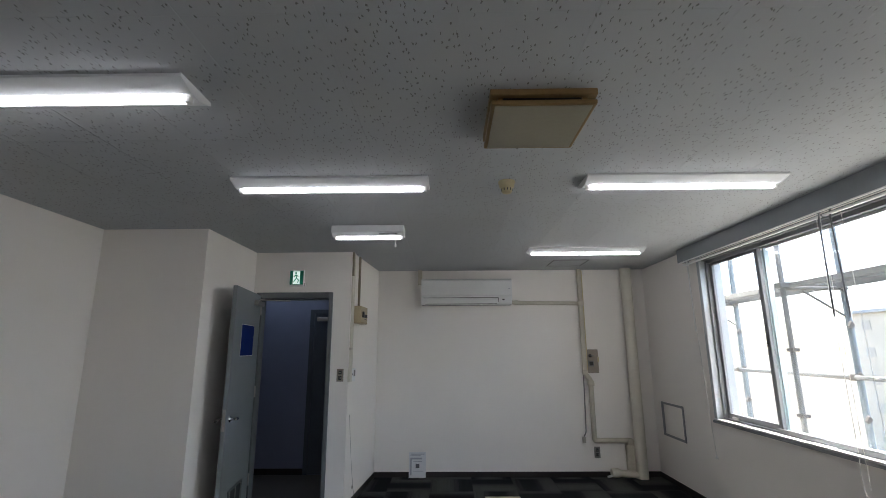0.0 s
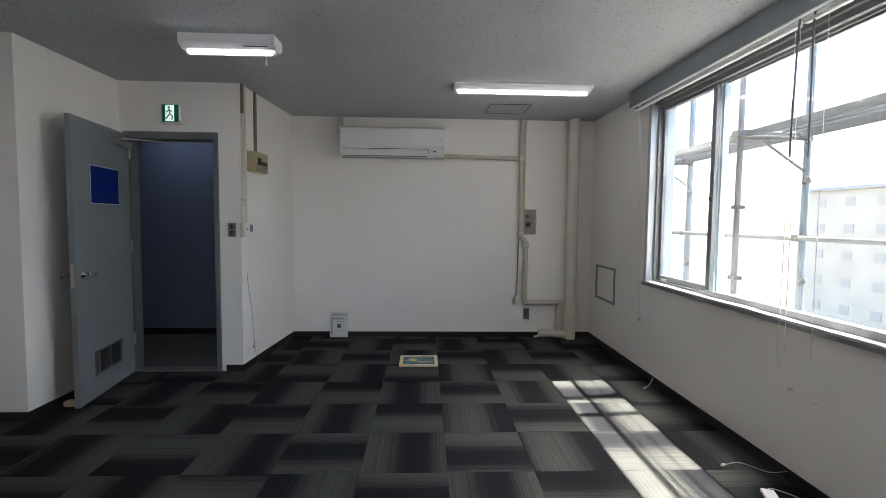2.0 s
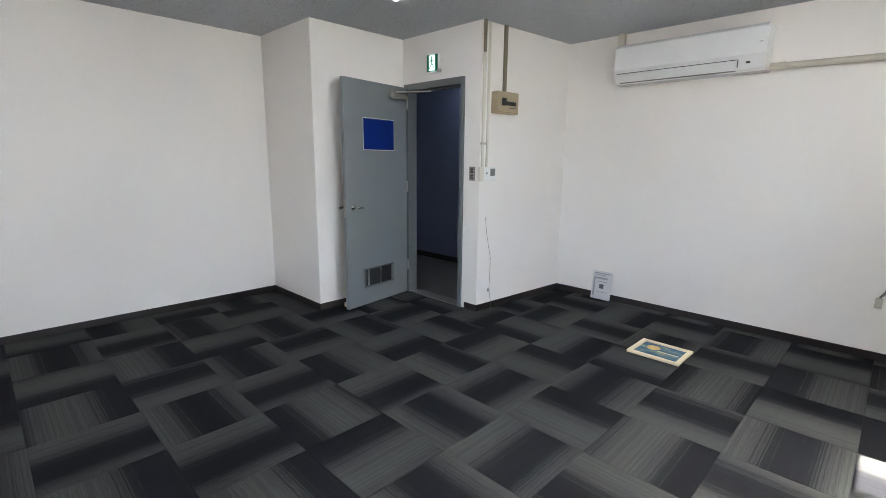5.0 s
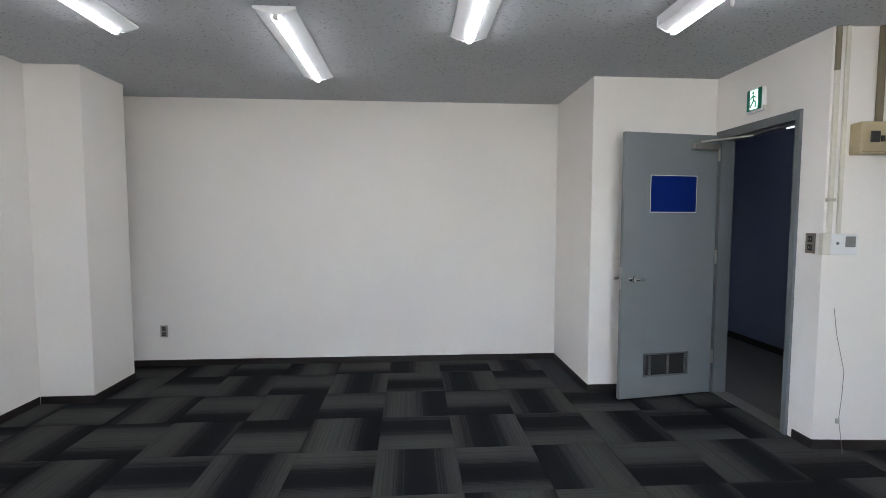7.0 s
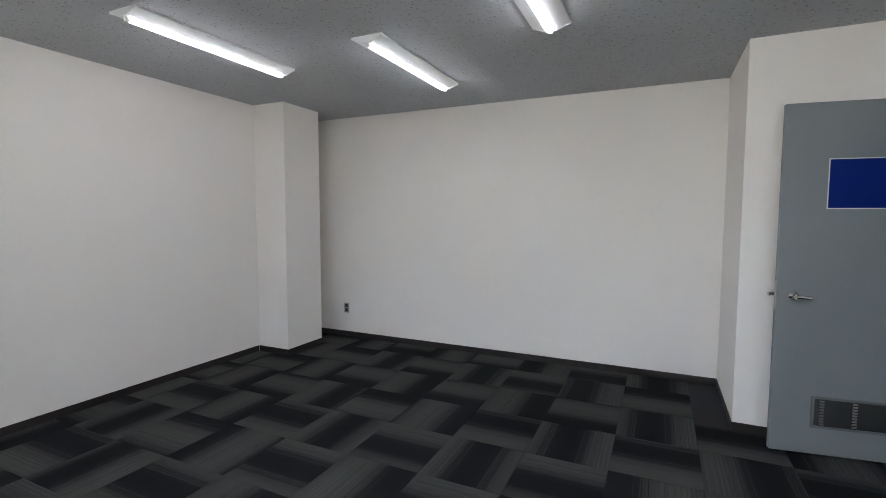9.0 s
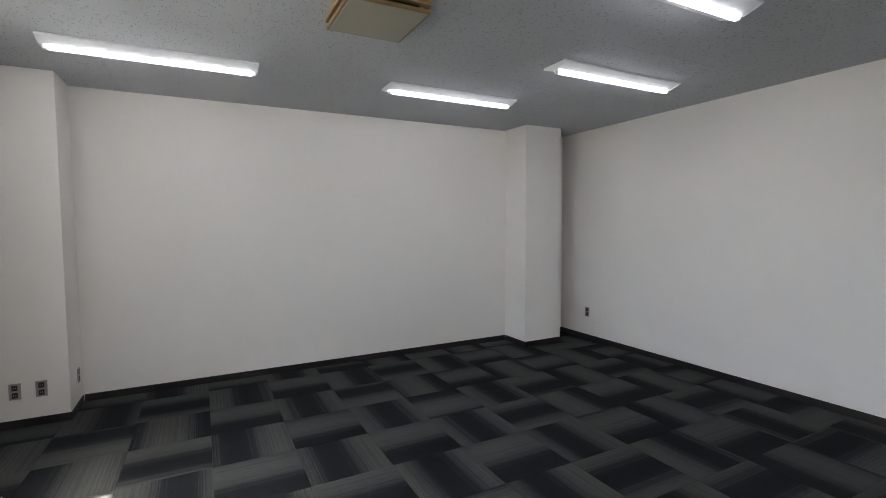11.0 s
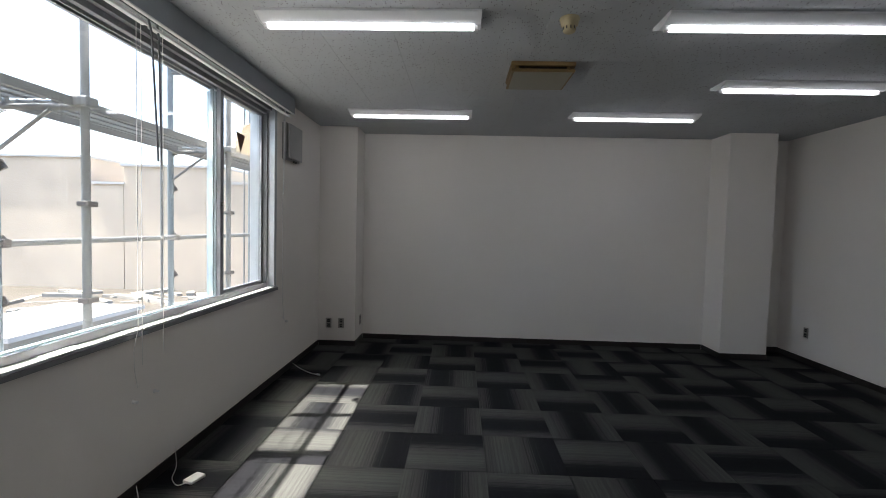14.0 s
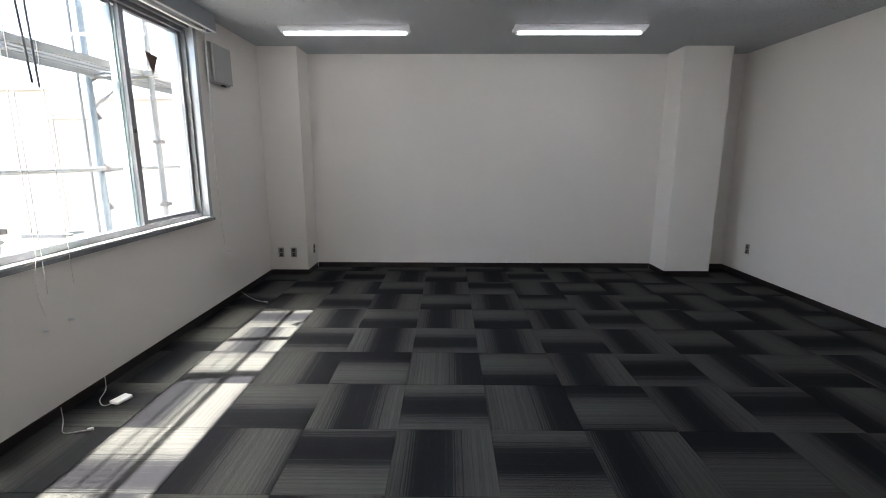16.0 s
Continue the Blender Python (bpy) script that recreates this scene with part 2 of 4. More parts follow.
# ---------------------------------------------------------------- shape helpers
def box(bm, x0, x1, y0, y1, z0, z1, bevel=0.0, m=None):
    vs = [bm.verts.new(p) for p in ((x0, y0, z0), (x1, y0, z0), (x1, y1, z0), (x0, y1, z0), (x0, y0, z1), (x1, y0, z1), (x1, y1, z1), (x0, y1, z1))]
    fs = [bm.faces.new([vs[i] for i in f]) for f in ((3, 2, 1, 0), (4, 5, 6, 7), (0, 1, 5, 4), (1, 2, 6, 5), (2, 3, 7, 6), (3, 0, 4, 7))]
    if m is not None:
        bmesh.ops.transform(bm, matrix=m, verts=vs)
    if bevel:
        es = list({e for f in fs for e in f.edges})
        bmesh.ops.bevel(bm, geom=es, offset=bevel, segments=2, affect="EDGES", profile=0.5)
    return bm


def B(*a, **k):
    return box(bmesh.new(), *a, **k)


def prism(bm, outline, z0, z1, bevel=0.0):
    """A plan outline, counter-clockwise, raised from z0 to z1."""
    lo, hi = [bm.verts.new((x, y, z0)) for x, y in outline], [bm.verts.new((x, y, z1)) for x, y in outline]
    n = len(lo)
    fs = [bm.faces.new(lo[::-1]), bm.faces.new(hi)] + [bm.faces.new((lo[i], lo[(i + 1) % n], hi[(i + 1) % n], hi[i])) for i in range(n)]
    if bevel:
        bmesh.ops.bevel(bm, geom=list({e for f in fs for e in f.edges}), offset=bevel, segments=2, affect="EDGES", profile=0.5)
    return bm


def section(bm, outline, axis, a, b):
    """A cross-section, given in the two other axes, drawn out along the axis from a to b."""
    def at(p, s):
        return {"x": (s, p[0], p[1]), "y": (p[0], s, p[1])}[axis]
    lo, hi = [bm.verts.new(at(p, a)) for p in outline], [bm.verts.new(at(p, b)) for p in outline]
    n = len(lo)
    bm.faces.new(lo[::-1])
    bm.faces.new(hi)
    for i in range(n):
        bm.faces.new((lo[i], lo[(i + 1) % n], hi[(i + 1) % n], hi[i]))
    bmesh.ops.recalc_face_normals(bm, faces=bm.faces)
    return bm


def tube(bm, points, r, sides=10):
    """A round tube along a line of points."""
    pts = [Vector(p) for p in points]
    rings, ref = [], None
    for i, p in enumerate(pts):
        d = (pts[min(i + 1, len(pts) - 1)] - pts[max(i - 1, 0)]).normalized()
        ref = d.orthogonal().normalized() if ref is None else (ref - d * ref.dot(d)).normalized()
        side = d.cross(ref)
        rings.append([bm.verts.new(p + r * (math.cos(a) * ref + math.sin(a) * side)) for a in (2 * math.pi * k / sides for k in range(sides))])
    for a, b in zip(rings, rings[1:]):
        for k in range(sides):
            bm.faces.new((a[k], a[(k + 1) % sides], b[(k + 1) % sides], b[k])).smooth = True
    for cap in (rings[0][::-1], rings[-1]):
        for e in bm.faces.new(cap).edges:
            e.smooth = False
    bmesh.ops.recalc_face_normals(bm, faces=bm.faces)
    return bm


def bent(points, r=0.04, steps=5):
    """A line of points with its inner corners rounded."""
    pts = [Vector(p) for p in points]
    out = [pts[0]]
    for a, b, c in zip(pts, pts[1:], pts[2:]):
        p, q = b + (a - b).normalized() * r, b + (c - b).normalized() * r
        for k in range(steps + 1):
            s = k / steps
            out.append((1 - s) ** 2 * p + 2 * s * (1 - s) * b + s * s * q)
    out.append(pts[-1])
    return out


def lathe(bm, profile, centre, sides=24, axis="z"):
    """A turned shape: rows of (radius, height) about an axis through the centre."""
    rings = []
    for r, h in profile:
        ring = []
        for k in range(sides):
            a = 2 * math.pi * k / sides
            v = {"z": (r * math.cos(a), r * math.sin(a), h), "x": (h, r * math.cos(a), r * math.sin(a)), "y": (r * math.cos(a), h, r * math.sin(a))}[axis]
            ring.append(bm.verts.new(Vector(centre) + Vector(v)))
        rings.append(ring)
    for a, b in zip(rings, rings[1:]):
        for k in range(sides):
            bm.faces.new((a[k], a[(k + 1) % sides], b[(k + 1) % sides], b[k])).smooth = True
    for cap in (rings[0][::-1], rings[-1]):
        for e in bm.faces.new(cap).edges:
            e.smooth = False
    bmesh.ops.recalc_face_normals(bm, faces=bm.faces)
    return bm


ORIGIN = {}


def link(name, bm, material, at=(0, 0, 0)):
    bmesh.ops.translate(bm, vec=-Vector(at), verts=bm.verts)
    me = bpy.data.meshes.new(name)
    bm.to_mesh(me)
    bm.free()
    me.materials.append(material)
    ob = new(name, me)
    ORIGIN[ob.name] = Vector(at)
    return ob


def thing(name, at, label, category, group="", m=None):
    ob = new(name)
    ob.empty_display_size = 0.1
    ob.matrix_basis = m if m is not None else pose(*at)
    ORIGIN[ob.name] = Vector((0, 0, 0)) if m is not None else Vector(at)
    return tagged(ob, label, category, group)


def part(name, bm, material, parent, label=""):
    """One mesh under a thing or a part; its shape is given in the world, or in the thing's own axes where that is turned."""
    ob = link(name, bm, material, ORIGIN[parent.name])
    ob.parent = parent
    ORIGIN[ob.name] = ORIGIN[parent.name]
    return tagged(ob, label)


def single(name, bm, material, at, label, category, group=""):
    ob = link(name, bm, material, at)
    ob.matrix_basis = pose(*at)
    return tagged(ob, label, category, group)


def structure(name, bm, material, label=""):
    return tagged(link(name, bm, material), label, kind="structure")


# ---------------------------------------------------------------- the room
EAST, NORTH, SOUTH, WEST, HIGH = 3.306, 6.875, 0.02, -2.47, 2.66
DOORWALL, PIER_X, PIER_Y, T = 5.56, -1.52, 4.49, 0.14
JAMB_L, JAMB_R, DOOR_TOP = -1.44, -0.66, 2.175
WIN_S, WIN_N, WIN_LO, WIN_HI = 1.775, 5.44, 0.86, 2.535
OUT = EAST + 0.22

structure("floor", B(WEST - 0.1, EAST + 0.1, SOUTH - 0.1, NORTH + 0.1, -0.25, -0.0065), mat("carpet_backing", (0.015, 0.015, 0.017), 0.95), "concrete floor under dark patterned carpet tiles")

bm = bmesh.new()
for a, b, y0, y1 in ((WIN_N, NORTH + T, 0, HIGH), (SOUTH - T, WIN_S, 0, HIGH)):
    box(bm, EAST, OUT, a, b, -0.25, HIGH + 0.25)
box(bm, EAST, OUT, WIN_S, WIN_N, -0.25, WIN_LO)
box(bm, EAST, OUT, WIN_S, WIN_N, WIN_HI, HIGH + 0.25)
structure("wall_east", bm, M_WALL, "white papered wall under and beside a wide window")
structure("wall_north", B(-0.526, EAST, NORTH, NORTH + T, -0.25, HIGH + 0.1), M_WALL, "white papered wall with a wall-mounted air conditioner")
structure("wall_alcove", prism(bmesh.new(), [(-0.345, NORTH), (-0.56, NORTH), (-0.56, DOORWALL), (-0.446, DOORWALL)], -0.02, HIGH + 0.1), M_WALL, "short white papered return wall")
bm = bmesh.new()
box(bm, PIER_X, JAMB_L, DOORWALL, DOORWALL + 0.09, -0.02, HIGH + 0.1)
box(bm, JAMB_R, -0.56, DOORWALL, DOORWALL + 0.09, -0.02, HIGH + 0.1)
box(bm, JAMB_L, JAMB_R, DOORWALL, DOORWALL + 0.09, DOOR_TOP, HIGH + 0.1)
structure("wall_doorway", bm, M_WALL, "white papered wall round a steel door frame")
structure("wall_pier", B(WEST - T, PIER_X, PIER_Y, DOORWALL + T, -0.02, HIGH + 0.1), M_WALL, "white papered boxed-out wall beside the door")
structure("wall_west", B(WEST - T, WEST, SOUTH - T, PIER_Y, -0.25, HIGH + 0.1), M_WALL, "plain white papered wall")
structure("wall_south", B(WEST, EAST, SOUTH - T, SOUTH, -0.25, HIGH + 0.1), M_WALL, "plain white papered wall between two pillars")
structure("pillar_west", B(-2.076, -1.53, SOUTH, 0.435, -0.02, HIGH + 0.05, bevel=0.004), M_WALL, "square white papered pillar standing off the corner")
structure("pillar_east", B(2.85, EAST, SOUTH, 0.435, -0.02, HIGH + 0.05, bevel=0.004), M_WALL, "square white papered corner pillar")

# ceiling boards with hairline joints, in one mesh
bm = bmesh.new()
box(bm, WEST - 0.1, EAST + 0.1, SOUTH - 0.1, NORTH + 0.1, HIGH + 0.012, HIGH + 0.2)
PW, PL = 0.455, 0.91
for i in range(14):
    for j in range(8):
        x0, y0 = -2.52 + i * PW, -0.03 + j * PL
        x1, y1 = min(x0 + PW - 0.0015, EAST + 0.05), min(y0 + PL - 0.0015, NORTH + 0.05)
        if x1 - x0 > 0.03 and y1 - y0 > 0.03:
            box(bm, x0, x1, y0, y1, HIGH, HIGH + 0.014)
structure("ceiling", bm, M_CEIL, "off-white fissured acoustic ceiling boards")

# dark vinyl skirting
def skirting(x0, y0, x1, y1, nx, ny):
    d, h = 0.008, 0.062
    a, b = min(x0, x1, x0 + nx * d, x1 + nx * d), max(x0, x1, x0 + nx * d, x1 + nx * d)
    c, e = min(y0, y1, y0 + ny * d, y1 + ny * d), max(y0, y1, y0 + ny * d, y1 + ny * d)
    structure("baseboard", B(a, b, c, e, -0.005, h, bevel=0.002), M_BASE, "dark brown vinyl skirting")


skirting(-0.345, NORTH, EAST, NORTH, 0, -1)
skirting(EAST, 0.435, EAST, NORTH - 0.01, -1, 0)
skirting(2.842, 0.435, EAST - 0.01, 0.435, 0, 1)
skirting(2.85, SOUTH + 0.01, 2.85, 0.434, -1, 0)
skirting(-1.522, SOUTH, 2.84, SOUTH, 0, 1)
skirting(-1.53, SOUTH + 0.01, -1.53, 0.434, 1, 0)
skirting(-2.084, 0.435, -1.522, 0.435, 0, 1)
skirting(-2.076, SOUTH + 0.01, -2.076, 0.434, -1, 0)
skirting(WEST + 0.01, SOUTH, -2.086, SOUTH, 0, 1)
skirting(WEST, SOUTH, WEST, PIER_Y, 1, 0)
skirting(WEST + 0.01, PIER_Y, PIER_X + 0.008, PIER_Y, 0, -1)
skirting(PIER_X, PIER_Y, PIER_X, DOORWALL - 0.01, 1, 0)
skirting(-0.6, DOORWALL, -0.446, DOORWALL, 0, -1)
bm = prism(bmesh.new(), [(-0.345, NORTH - 0.01), (-0.446, DOORWALL - 0.008), (-0.438, DOORWALL - 0.008), (-0.337, NORTH - 0.01)][::-1], -0.005, 0.062)
bmesh.ops.recalc_face_normals(bm, faces=bm.faces)
structure("baseboard", bm, M_BASE, "dark brown vinyl skirting")


# ---------------------------------------------------------------- door and corridor
door_frame = structure("door_frame", box(box(box(bmesh.new(), JAMB_L - 0.04, JAMB_L + 0.03, DOORWALL - 0.022, DOORWALL + 0.095, -0.01, DOOR_TOP + 0.035, bevel=0.003), JAMB_R - 0.02, JAMB_R + 0.02, DOORWALL - 0.022, DOORWALL + 0.095, -0.01, DOOR_TOP + 0.035, bevel=0.003), JAMB_L + 0.03, JAMB_R - 0.02, DOORWALL - 0.022, DOORWALL + 0.095, DOOR_TOP - 0.03, DOOR_TOP + 0.035, bevel=0.003), M_FRAME, "grey painted steel door frame")
structure("door_stop", box(B(JAMB_R - 0.032, JAMB_R - 0.02, DOORWALL + 0.03, DOORWALL + 0.08, 0, DOOR_TOP - 0.03), JAMB_L + 0.03, JAMB_R - 0.032, DOORWALL + 0.03, DOORWALL + 0.08, DOOR_TOP - 0.045, DOOR_TOP - 0.03), M_FRAME, "grey steel door stop")
structure("threshold", B(JAMB_L + 0.03, JAMB_R - 0.03, DOORWALL - 0.01, DOORWALL + 0.12, -0.006, 0.008, bevel=0.002), M_STEEL, "worn metal door threshold")

LEAF = 0.86
tip, hinge = Vector((-1.292, 4.66, 0)), Vector((-1.415, 5.515, 0))
turn = math.degrees(math.atan2((tip - hinge).y, (tip - hinge).x))
# the door's own axes: x from the hinge to the free edge, y out of the face turned to the room
door = thing("door_1", (0, 0, 0), "open grey steel door with blue sheet and floor louvre", "door", m=pose(hinge.x, hinge.y, 0.012, 0, 0, turn))
door["kind"] = "structure"
part("leaf", B(0, LEAF, -0.038, 0, 0, 2.16, bevel=0.003), M_DOOR, door)
part("blue_sheet", B(0.2, 0.62, 0.0, 0.002, 1.53, 1.82), M_BLUE, door, "plain dark blue sheet with pale edge")
part("sheet_edge", B(0.194, 0.626, 0.0, 0.001, 1.524, 1.826), M_PAPER, door)
louvre = part("louvre", box(box(box(box(bmesh.new(), 0.225, 0.645, 0, 0.008, 0.355, 0.37), 0.225, 0.645, 0, 0.008, 0.17, 0.185), 0.225, 0.24, 0, 0.008, 0.185, 0.355), 0.63, 0.645, 0, 0.008, 0.185, 0.355), M_FRAME, door, "dark grey ventilation louvre")
part("louvre_back", B(0.24, 0.63, 0, 0.002, 0.185, 0.355), M_DARK, louvre)
for x in (0.59, 0.42, 0.25):
    for k in range(9):
        part("louvre_blade", B(x - 0.012, x + 0.012, 0.002, 0.007, 0.192 + k * 0.018, 0.202 + k * 0.018), M_STEEL, louvre)
knob = part("handle", lathe(bmesh.new(), [(0.028, 0), (0.028, 0.008), (0.012, 0.012), (0.012, 0.045), (0.016, 0.05)], (LEAF - 0.09, 0, 0.99), axis="y"), M_CHROME, door, "chrome lever handle")
part("lever", tube(bmesh.new(), bent([(LEAF - 0.09, 0.05, 0.99), (LEAF - 0.115, 0.054, 0.99), (LEAF - 0.165, 0.05, 0.985)], 0.01), 0.013), M_CHROME, knob)
knob2 = part("back_handle", lathe(bmesh.new(), [(0.016, -0.09), (0.012, -0.08), (0.012, -0.05), (0.028, -0.046), (0.028, -0.038)], (LEAF - 0.09, 0, 0.99), axis="y"), M_CHROME, door, "chrome lever handle")
part("back_lever", tube(bmesh.new(), [(LEAF - 0.09, -0.085, 0.99), (LEAF - 0.04, -0.085, 0.99), (LEAF + 0.02, -0.08, 0.985)], 0.013), M_CHROME, knob2)
part("latch_plate", B(LEAF, LEAF + 0.002, -0.03, -0.008, 0.9, 1.08), M_STEEL, door)
closer = part("door_closer", B(0.03, 0.27, 0.0, 0.05, 2.035, 2.085, bevel=0.008), M_STEEL, door, "silver door closer")
part("closer_arm", tube(bmesh.new(), [(0.2, 0.035, 2.095), (0.1, 0.17, 2.1), (-0.03, 0.3, 2.11)], 0.009, 6), M_STEEL, closer)
for z in (0.25, 1.1, 1.95):
    part("hinge", lathe(bmesh.new(), [(0.009, 0), (0.009, 0.11)], (-0.006, 0.004, z), 10), M_STEEL, door)

single("door_wedge", prism(bmesh.new(), [(-1.46, 4.72), (-1.38, 4.72), (-1.38, 4.78), (-1.46, 4.78)], 0, 0.04, 0.004), M_CREAM, (-1.41, 4.75, 0), "small beige door stop beside the open door", "door stop")

CN = 7.02
structure("floor_corridor", B(-4.2, -0.5, DOORWALL + 0.01, CN + 0.1, -0.25, -0.004), M_CORR_FLOOR, "dull brown vinyl corridor floor")
structure("wall_corridor", box(box(bmesh.new(), -4.2, -0.5, CN, CN + 0.1, -0.25, HIGH), -4.3, -4.2, DOORWALL + T, CN + 0.1, -0.25, HIGH), M_CORR_WALL, "corridor wall with blue light in its colour")
structure("wall_corridor_end", B(-0.58, -0.562, DOORWALL + 0.092, CN, -0.1, HIGH), M_CORR_WALL, "corridor wall with blue light in its colour")
structure("wall_corridor_side", B(-4.2, WEST - T, DOORWALL, DOORWALL + T, -0.1, HIGH), M_CORR_WALL, "corridor wall with blue light in its colour")
structure("ceiling_corridor", B(-4.2, -0.5, DOORWALL + 0.092, CN, 2.45, 2.6), M_CORR_WALL, "painted corridor ceiling")
structure("baseboard", B(-4.2, -1.3, CN - 0.01, CN, -0.005, 0.07), M_BASE, "dark corridor skirting")
d2 = thing("door_2", (-1.0, CN, 0), "closed dark door across the corridor", "door")
d2["kind"] = "structure"
part("leaf", B(-1.24, -0.6, CN - 0.02, CN - 0.004, 0.005, 2.08), M_CORR_DOOR, d2)
part("frame", box(box(bmesh.new(), -1.3, -1.24, CN - 0.04, CN, 0, 2.14), -1.24, -0.585, CN - 0.04, CN, 2.08, 2.14), M_CORR_DOOR, d2)
part("door_closer", B(-1.2, -1.0, CN - 0.07, CN - 0.02, 1.98, 2.03, bevel=0.006), M_STEEL, d2)
corr_light = thing("corridor_light", (-1.6, 6.6, 2.45), "lit fluorescent batten on the corridor ceiling", "ceiling light")
part("housing", B(-2.05, -1.15, 6.5, 6.7, 2.40, 2.448, bevel=0.005), M_ENAMEL, corr_light)
part("tube", tube(bmesh.new(), [(-2.0, 6.6, 2.375), (-1.2, 6.6, 2.375)], 0.018), M_TUBE_CORR, corr_light)


# ---------------------------------------------------------------- window
win = thing("window_1", (EAST, 3.589, WIN_LO), "wide aluminium window with one fixed and two sliding panes", "window")
win["kind"] = "structure"
X0 = EAST - 0.012
part("window_frame", box(box(box(box(bmesh.new(), X0, OUT, WIN_N - 0.05, WIN_N, WIN_LO + 0.02, WIN_HI), X0, OUT, WIN_S, WIN_S + 0.05, WIN_LO + 0.02, WIN_HI), X0 + 0.2, OUT, WIN_S + 0.05, WIN_N - 0.05, WIN_HI - 0.04, WIN_HI), EAST + 0.06, OUT, WIN_S + 0.05, WIN_N - 0.05, WIN_LO, WIN_LO + 0.04), M_ALU, win)
part("window_sill", B(X0 - 0.01, EAST + 0.1, WIN_S - 0.01, WIN_N + 0.01, WIN_LO + 0.024, WIN_LO + 0.038, bevel=0.003), M_SILL, win, "pale aluminium sill")
part("sill_trim", B(X0 - 0.012, EAST + 0.03, WIN_S - 0.02, WIN_N + 0.02, WIN_LO - 0.002, WIN_LO + 0.023, bevel=0.002), M_ALU_DARK, win)
for y0, y1 in ((WIN_N - 0.075, WIN_N - 0.05), (WIN_S + 0.05, WIN_S + 0.075)):
    part("jamb_rail", B(EAST + 0.05, EAST + 0.09, y0, y1, WIN_LO + 0.04, WIN_HI - 0.06), M_ALU_DARK, win)
    part("jamb_rail", B(EAST + 0.12, EAST + 0.19, y0, y1, WIN_LO + 0.04, WIN_HI - 0.06), M_ALU, win)
# head split off in dark grey: the shade of the recess is in its colour
part("window_head", B(X0 + 0.03, X0 + 0.199, WIN_S + 0.05, WIN_N - 0.05, WIN_HI - 0.04, WIN_HI), M_ALU_DARK, win, "window head, dark grey for the shade behind the pelmet")
part("head_rail", B(EAST + 0.05, EAST + 0.08, WIN_S + 0.075, WIN_N - 0.075, WIN_HI - 0.075, WIN_HI - 0.04), M_ALU_DARK, win)
part("head_rail", B(EAST + 0.12, EAST + 0.18, WIN_S + 0.075, WIN_N - 0.075, WIN_HI - 0.075, WIN_HI - 0.04), M_ALU, win)
part("bottom_rail", B(EAST + 0.04, EAST + 0.054, WIN_S + 0.075, 4.59, WIN_LO + 0.038, WIN_LO + 0.078, bevel=0.002), M_ALU_DARK, win, "grey lower window rail")
part("bottom_rail", B(EAST + 0.05, EAST + 0.07, 4.592, WIN_N - 0.075, WIN_LO + 0.038, WIN_LO + 0.055, bevel=0.002), M_ALU_DARK, win, "grey lower window track")
GZ0, GZ1 = WIN_LO + 0.04, WIN_HI - 0.06


def sash(name, y0, y1, x, stile_lo, stile_hi, metal, rail, label):
    s = part(name, box(box(box(box(bmesh.new(), x, x + 0.03, y0, y0 + stile_lo, GZ0, GZ1, bevel=0.002), x, x + 0.03, y1 - stile_hi, y1, GZ0, GZ1, bevel=0.002), x, x + 0.03, y0 + stile_lo, y1 - stile_hi, GZ0, GZ0 + rail), x, x + 0.03, y0 + stile_lo, y1 - stile_hi, GZ1 - rail * 0.6, GZ1), metal, win, label)
    g = part("pane", B(x + 0.012, x + 0.017, y0 + stile_lo - 0.008, y1 - stile_hi + 0.008, GZ0 + rail - 0.008, GZ1 - rail * 0.6 + 0.006), M_GLASS, s)
    g.visible_shadow = False
    return s


sn = sash("sliding_sash", 4.59, WIN_N - 0.075, EAST + 0.085, 0.05, 0.035, M_ALU_DARK, 0.06, "grey aluminium sliding sash")
ss = sash("sliding_sash", WIN_S + 0.075, 2.6, EAST + 0.085, 0.035, 0.05, M_ALU_DARK, 0.06, "grey aluminium sliding sash")
sc = sash("fixed_sash", 2.607, 4.588, EAST + 0.13, 0.014, 0.014, M_BLUE_ALU, 0.025, "pale blue fixed sash")
for y0, y1 in ((2.562, 2.606), (4.589, 4.633)):
    part("mullion", B(EAST + 0.117, EAST + 0.19, y0, y1, WIN_LO + 0.041, WIN_HI - 0.09, bevel=0.002), M_BLUE_ALU, win, "pale blue deep mullion")
for y in (4.6, 2.57):
    part("sash_lock", B(EAST + 0.07, EAST + 0.0849, y + 0.012, y + 0.024, 1.6, 1.63, bevel=0.003), M_DARK, sn if y > 3 else ss)

part("entry_mark", section(bmesh.new(), [(2.34, 2.21), (2.262, 2.05), (2.185, 2.195)], "x", EAST + 0.0945, EAST + 0.0965), M_WEDGE, ss, "brown back of a triangular sticker")

# pelmet and gathered blind
PX = 3.185
pel = thing("blind_pelmet", (PX, 3.637, 2.539), "long grey pelmet board over the window", "pelmet")
part("front_board", B(PX, PX + 0.018, 1.626, 5.619, 2.515, HIGH, bevel=0.002), M_PELMET, pel)
part("edge_strip", B(PX - 0.002, PX + 0.02, 1.626, 5.619, 2.506, 2.5145, bevel=0.002), M_WHITE, pel, "white lower edge strip")
# grey board added to darken the recess behind the pelmet
part("soffit_board", B(PX + 0.078, EAST + 0.016, 1.646, 5.599, 2.537, 2.549), M_PELMET, pel)
part("end_board", B(PX + 0.018, EAST, 5.6, 5.619, 2.515, HIGH), M_PELMET, pel)
part("end_board", B(PX + 0.018, EAST, 1.626, 1.645, 2.515, HIGH), M_PELMET, pel)


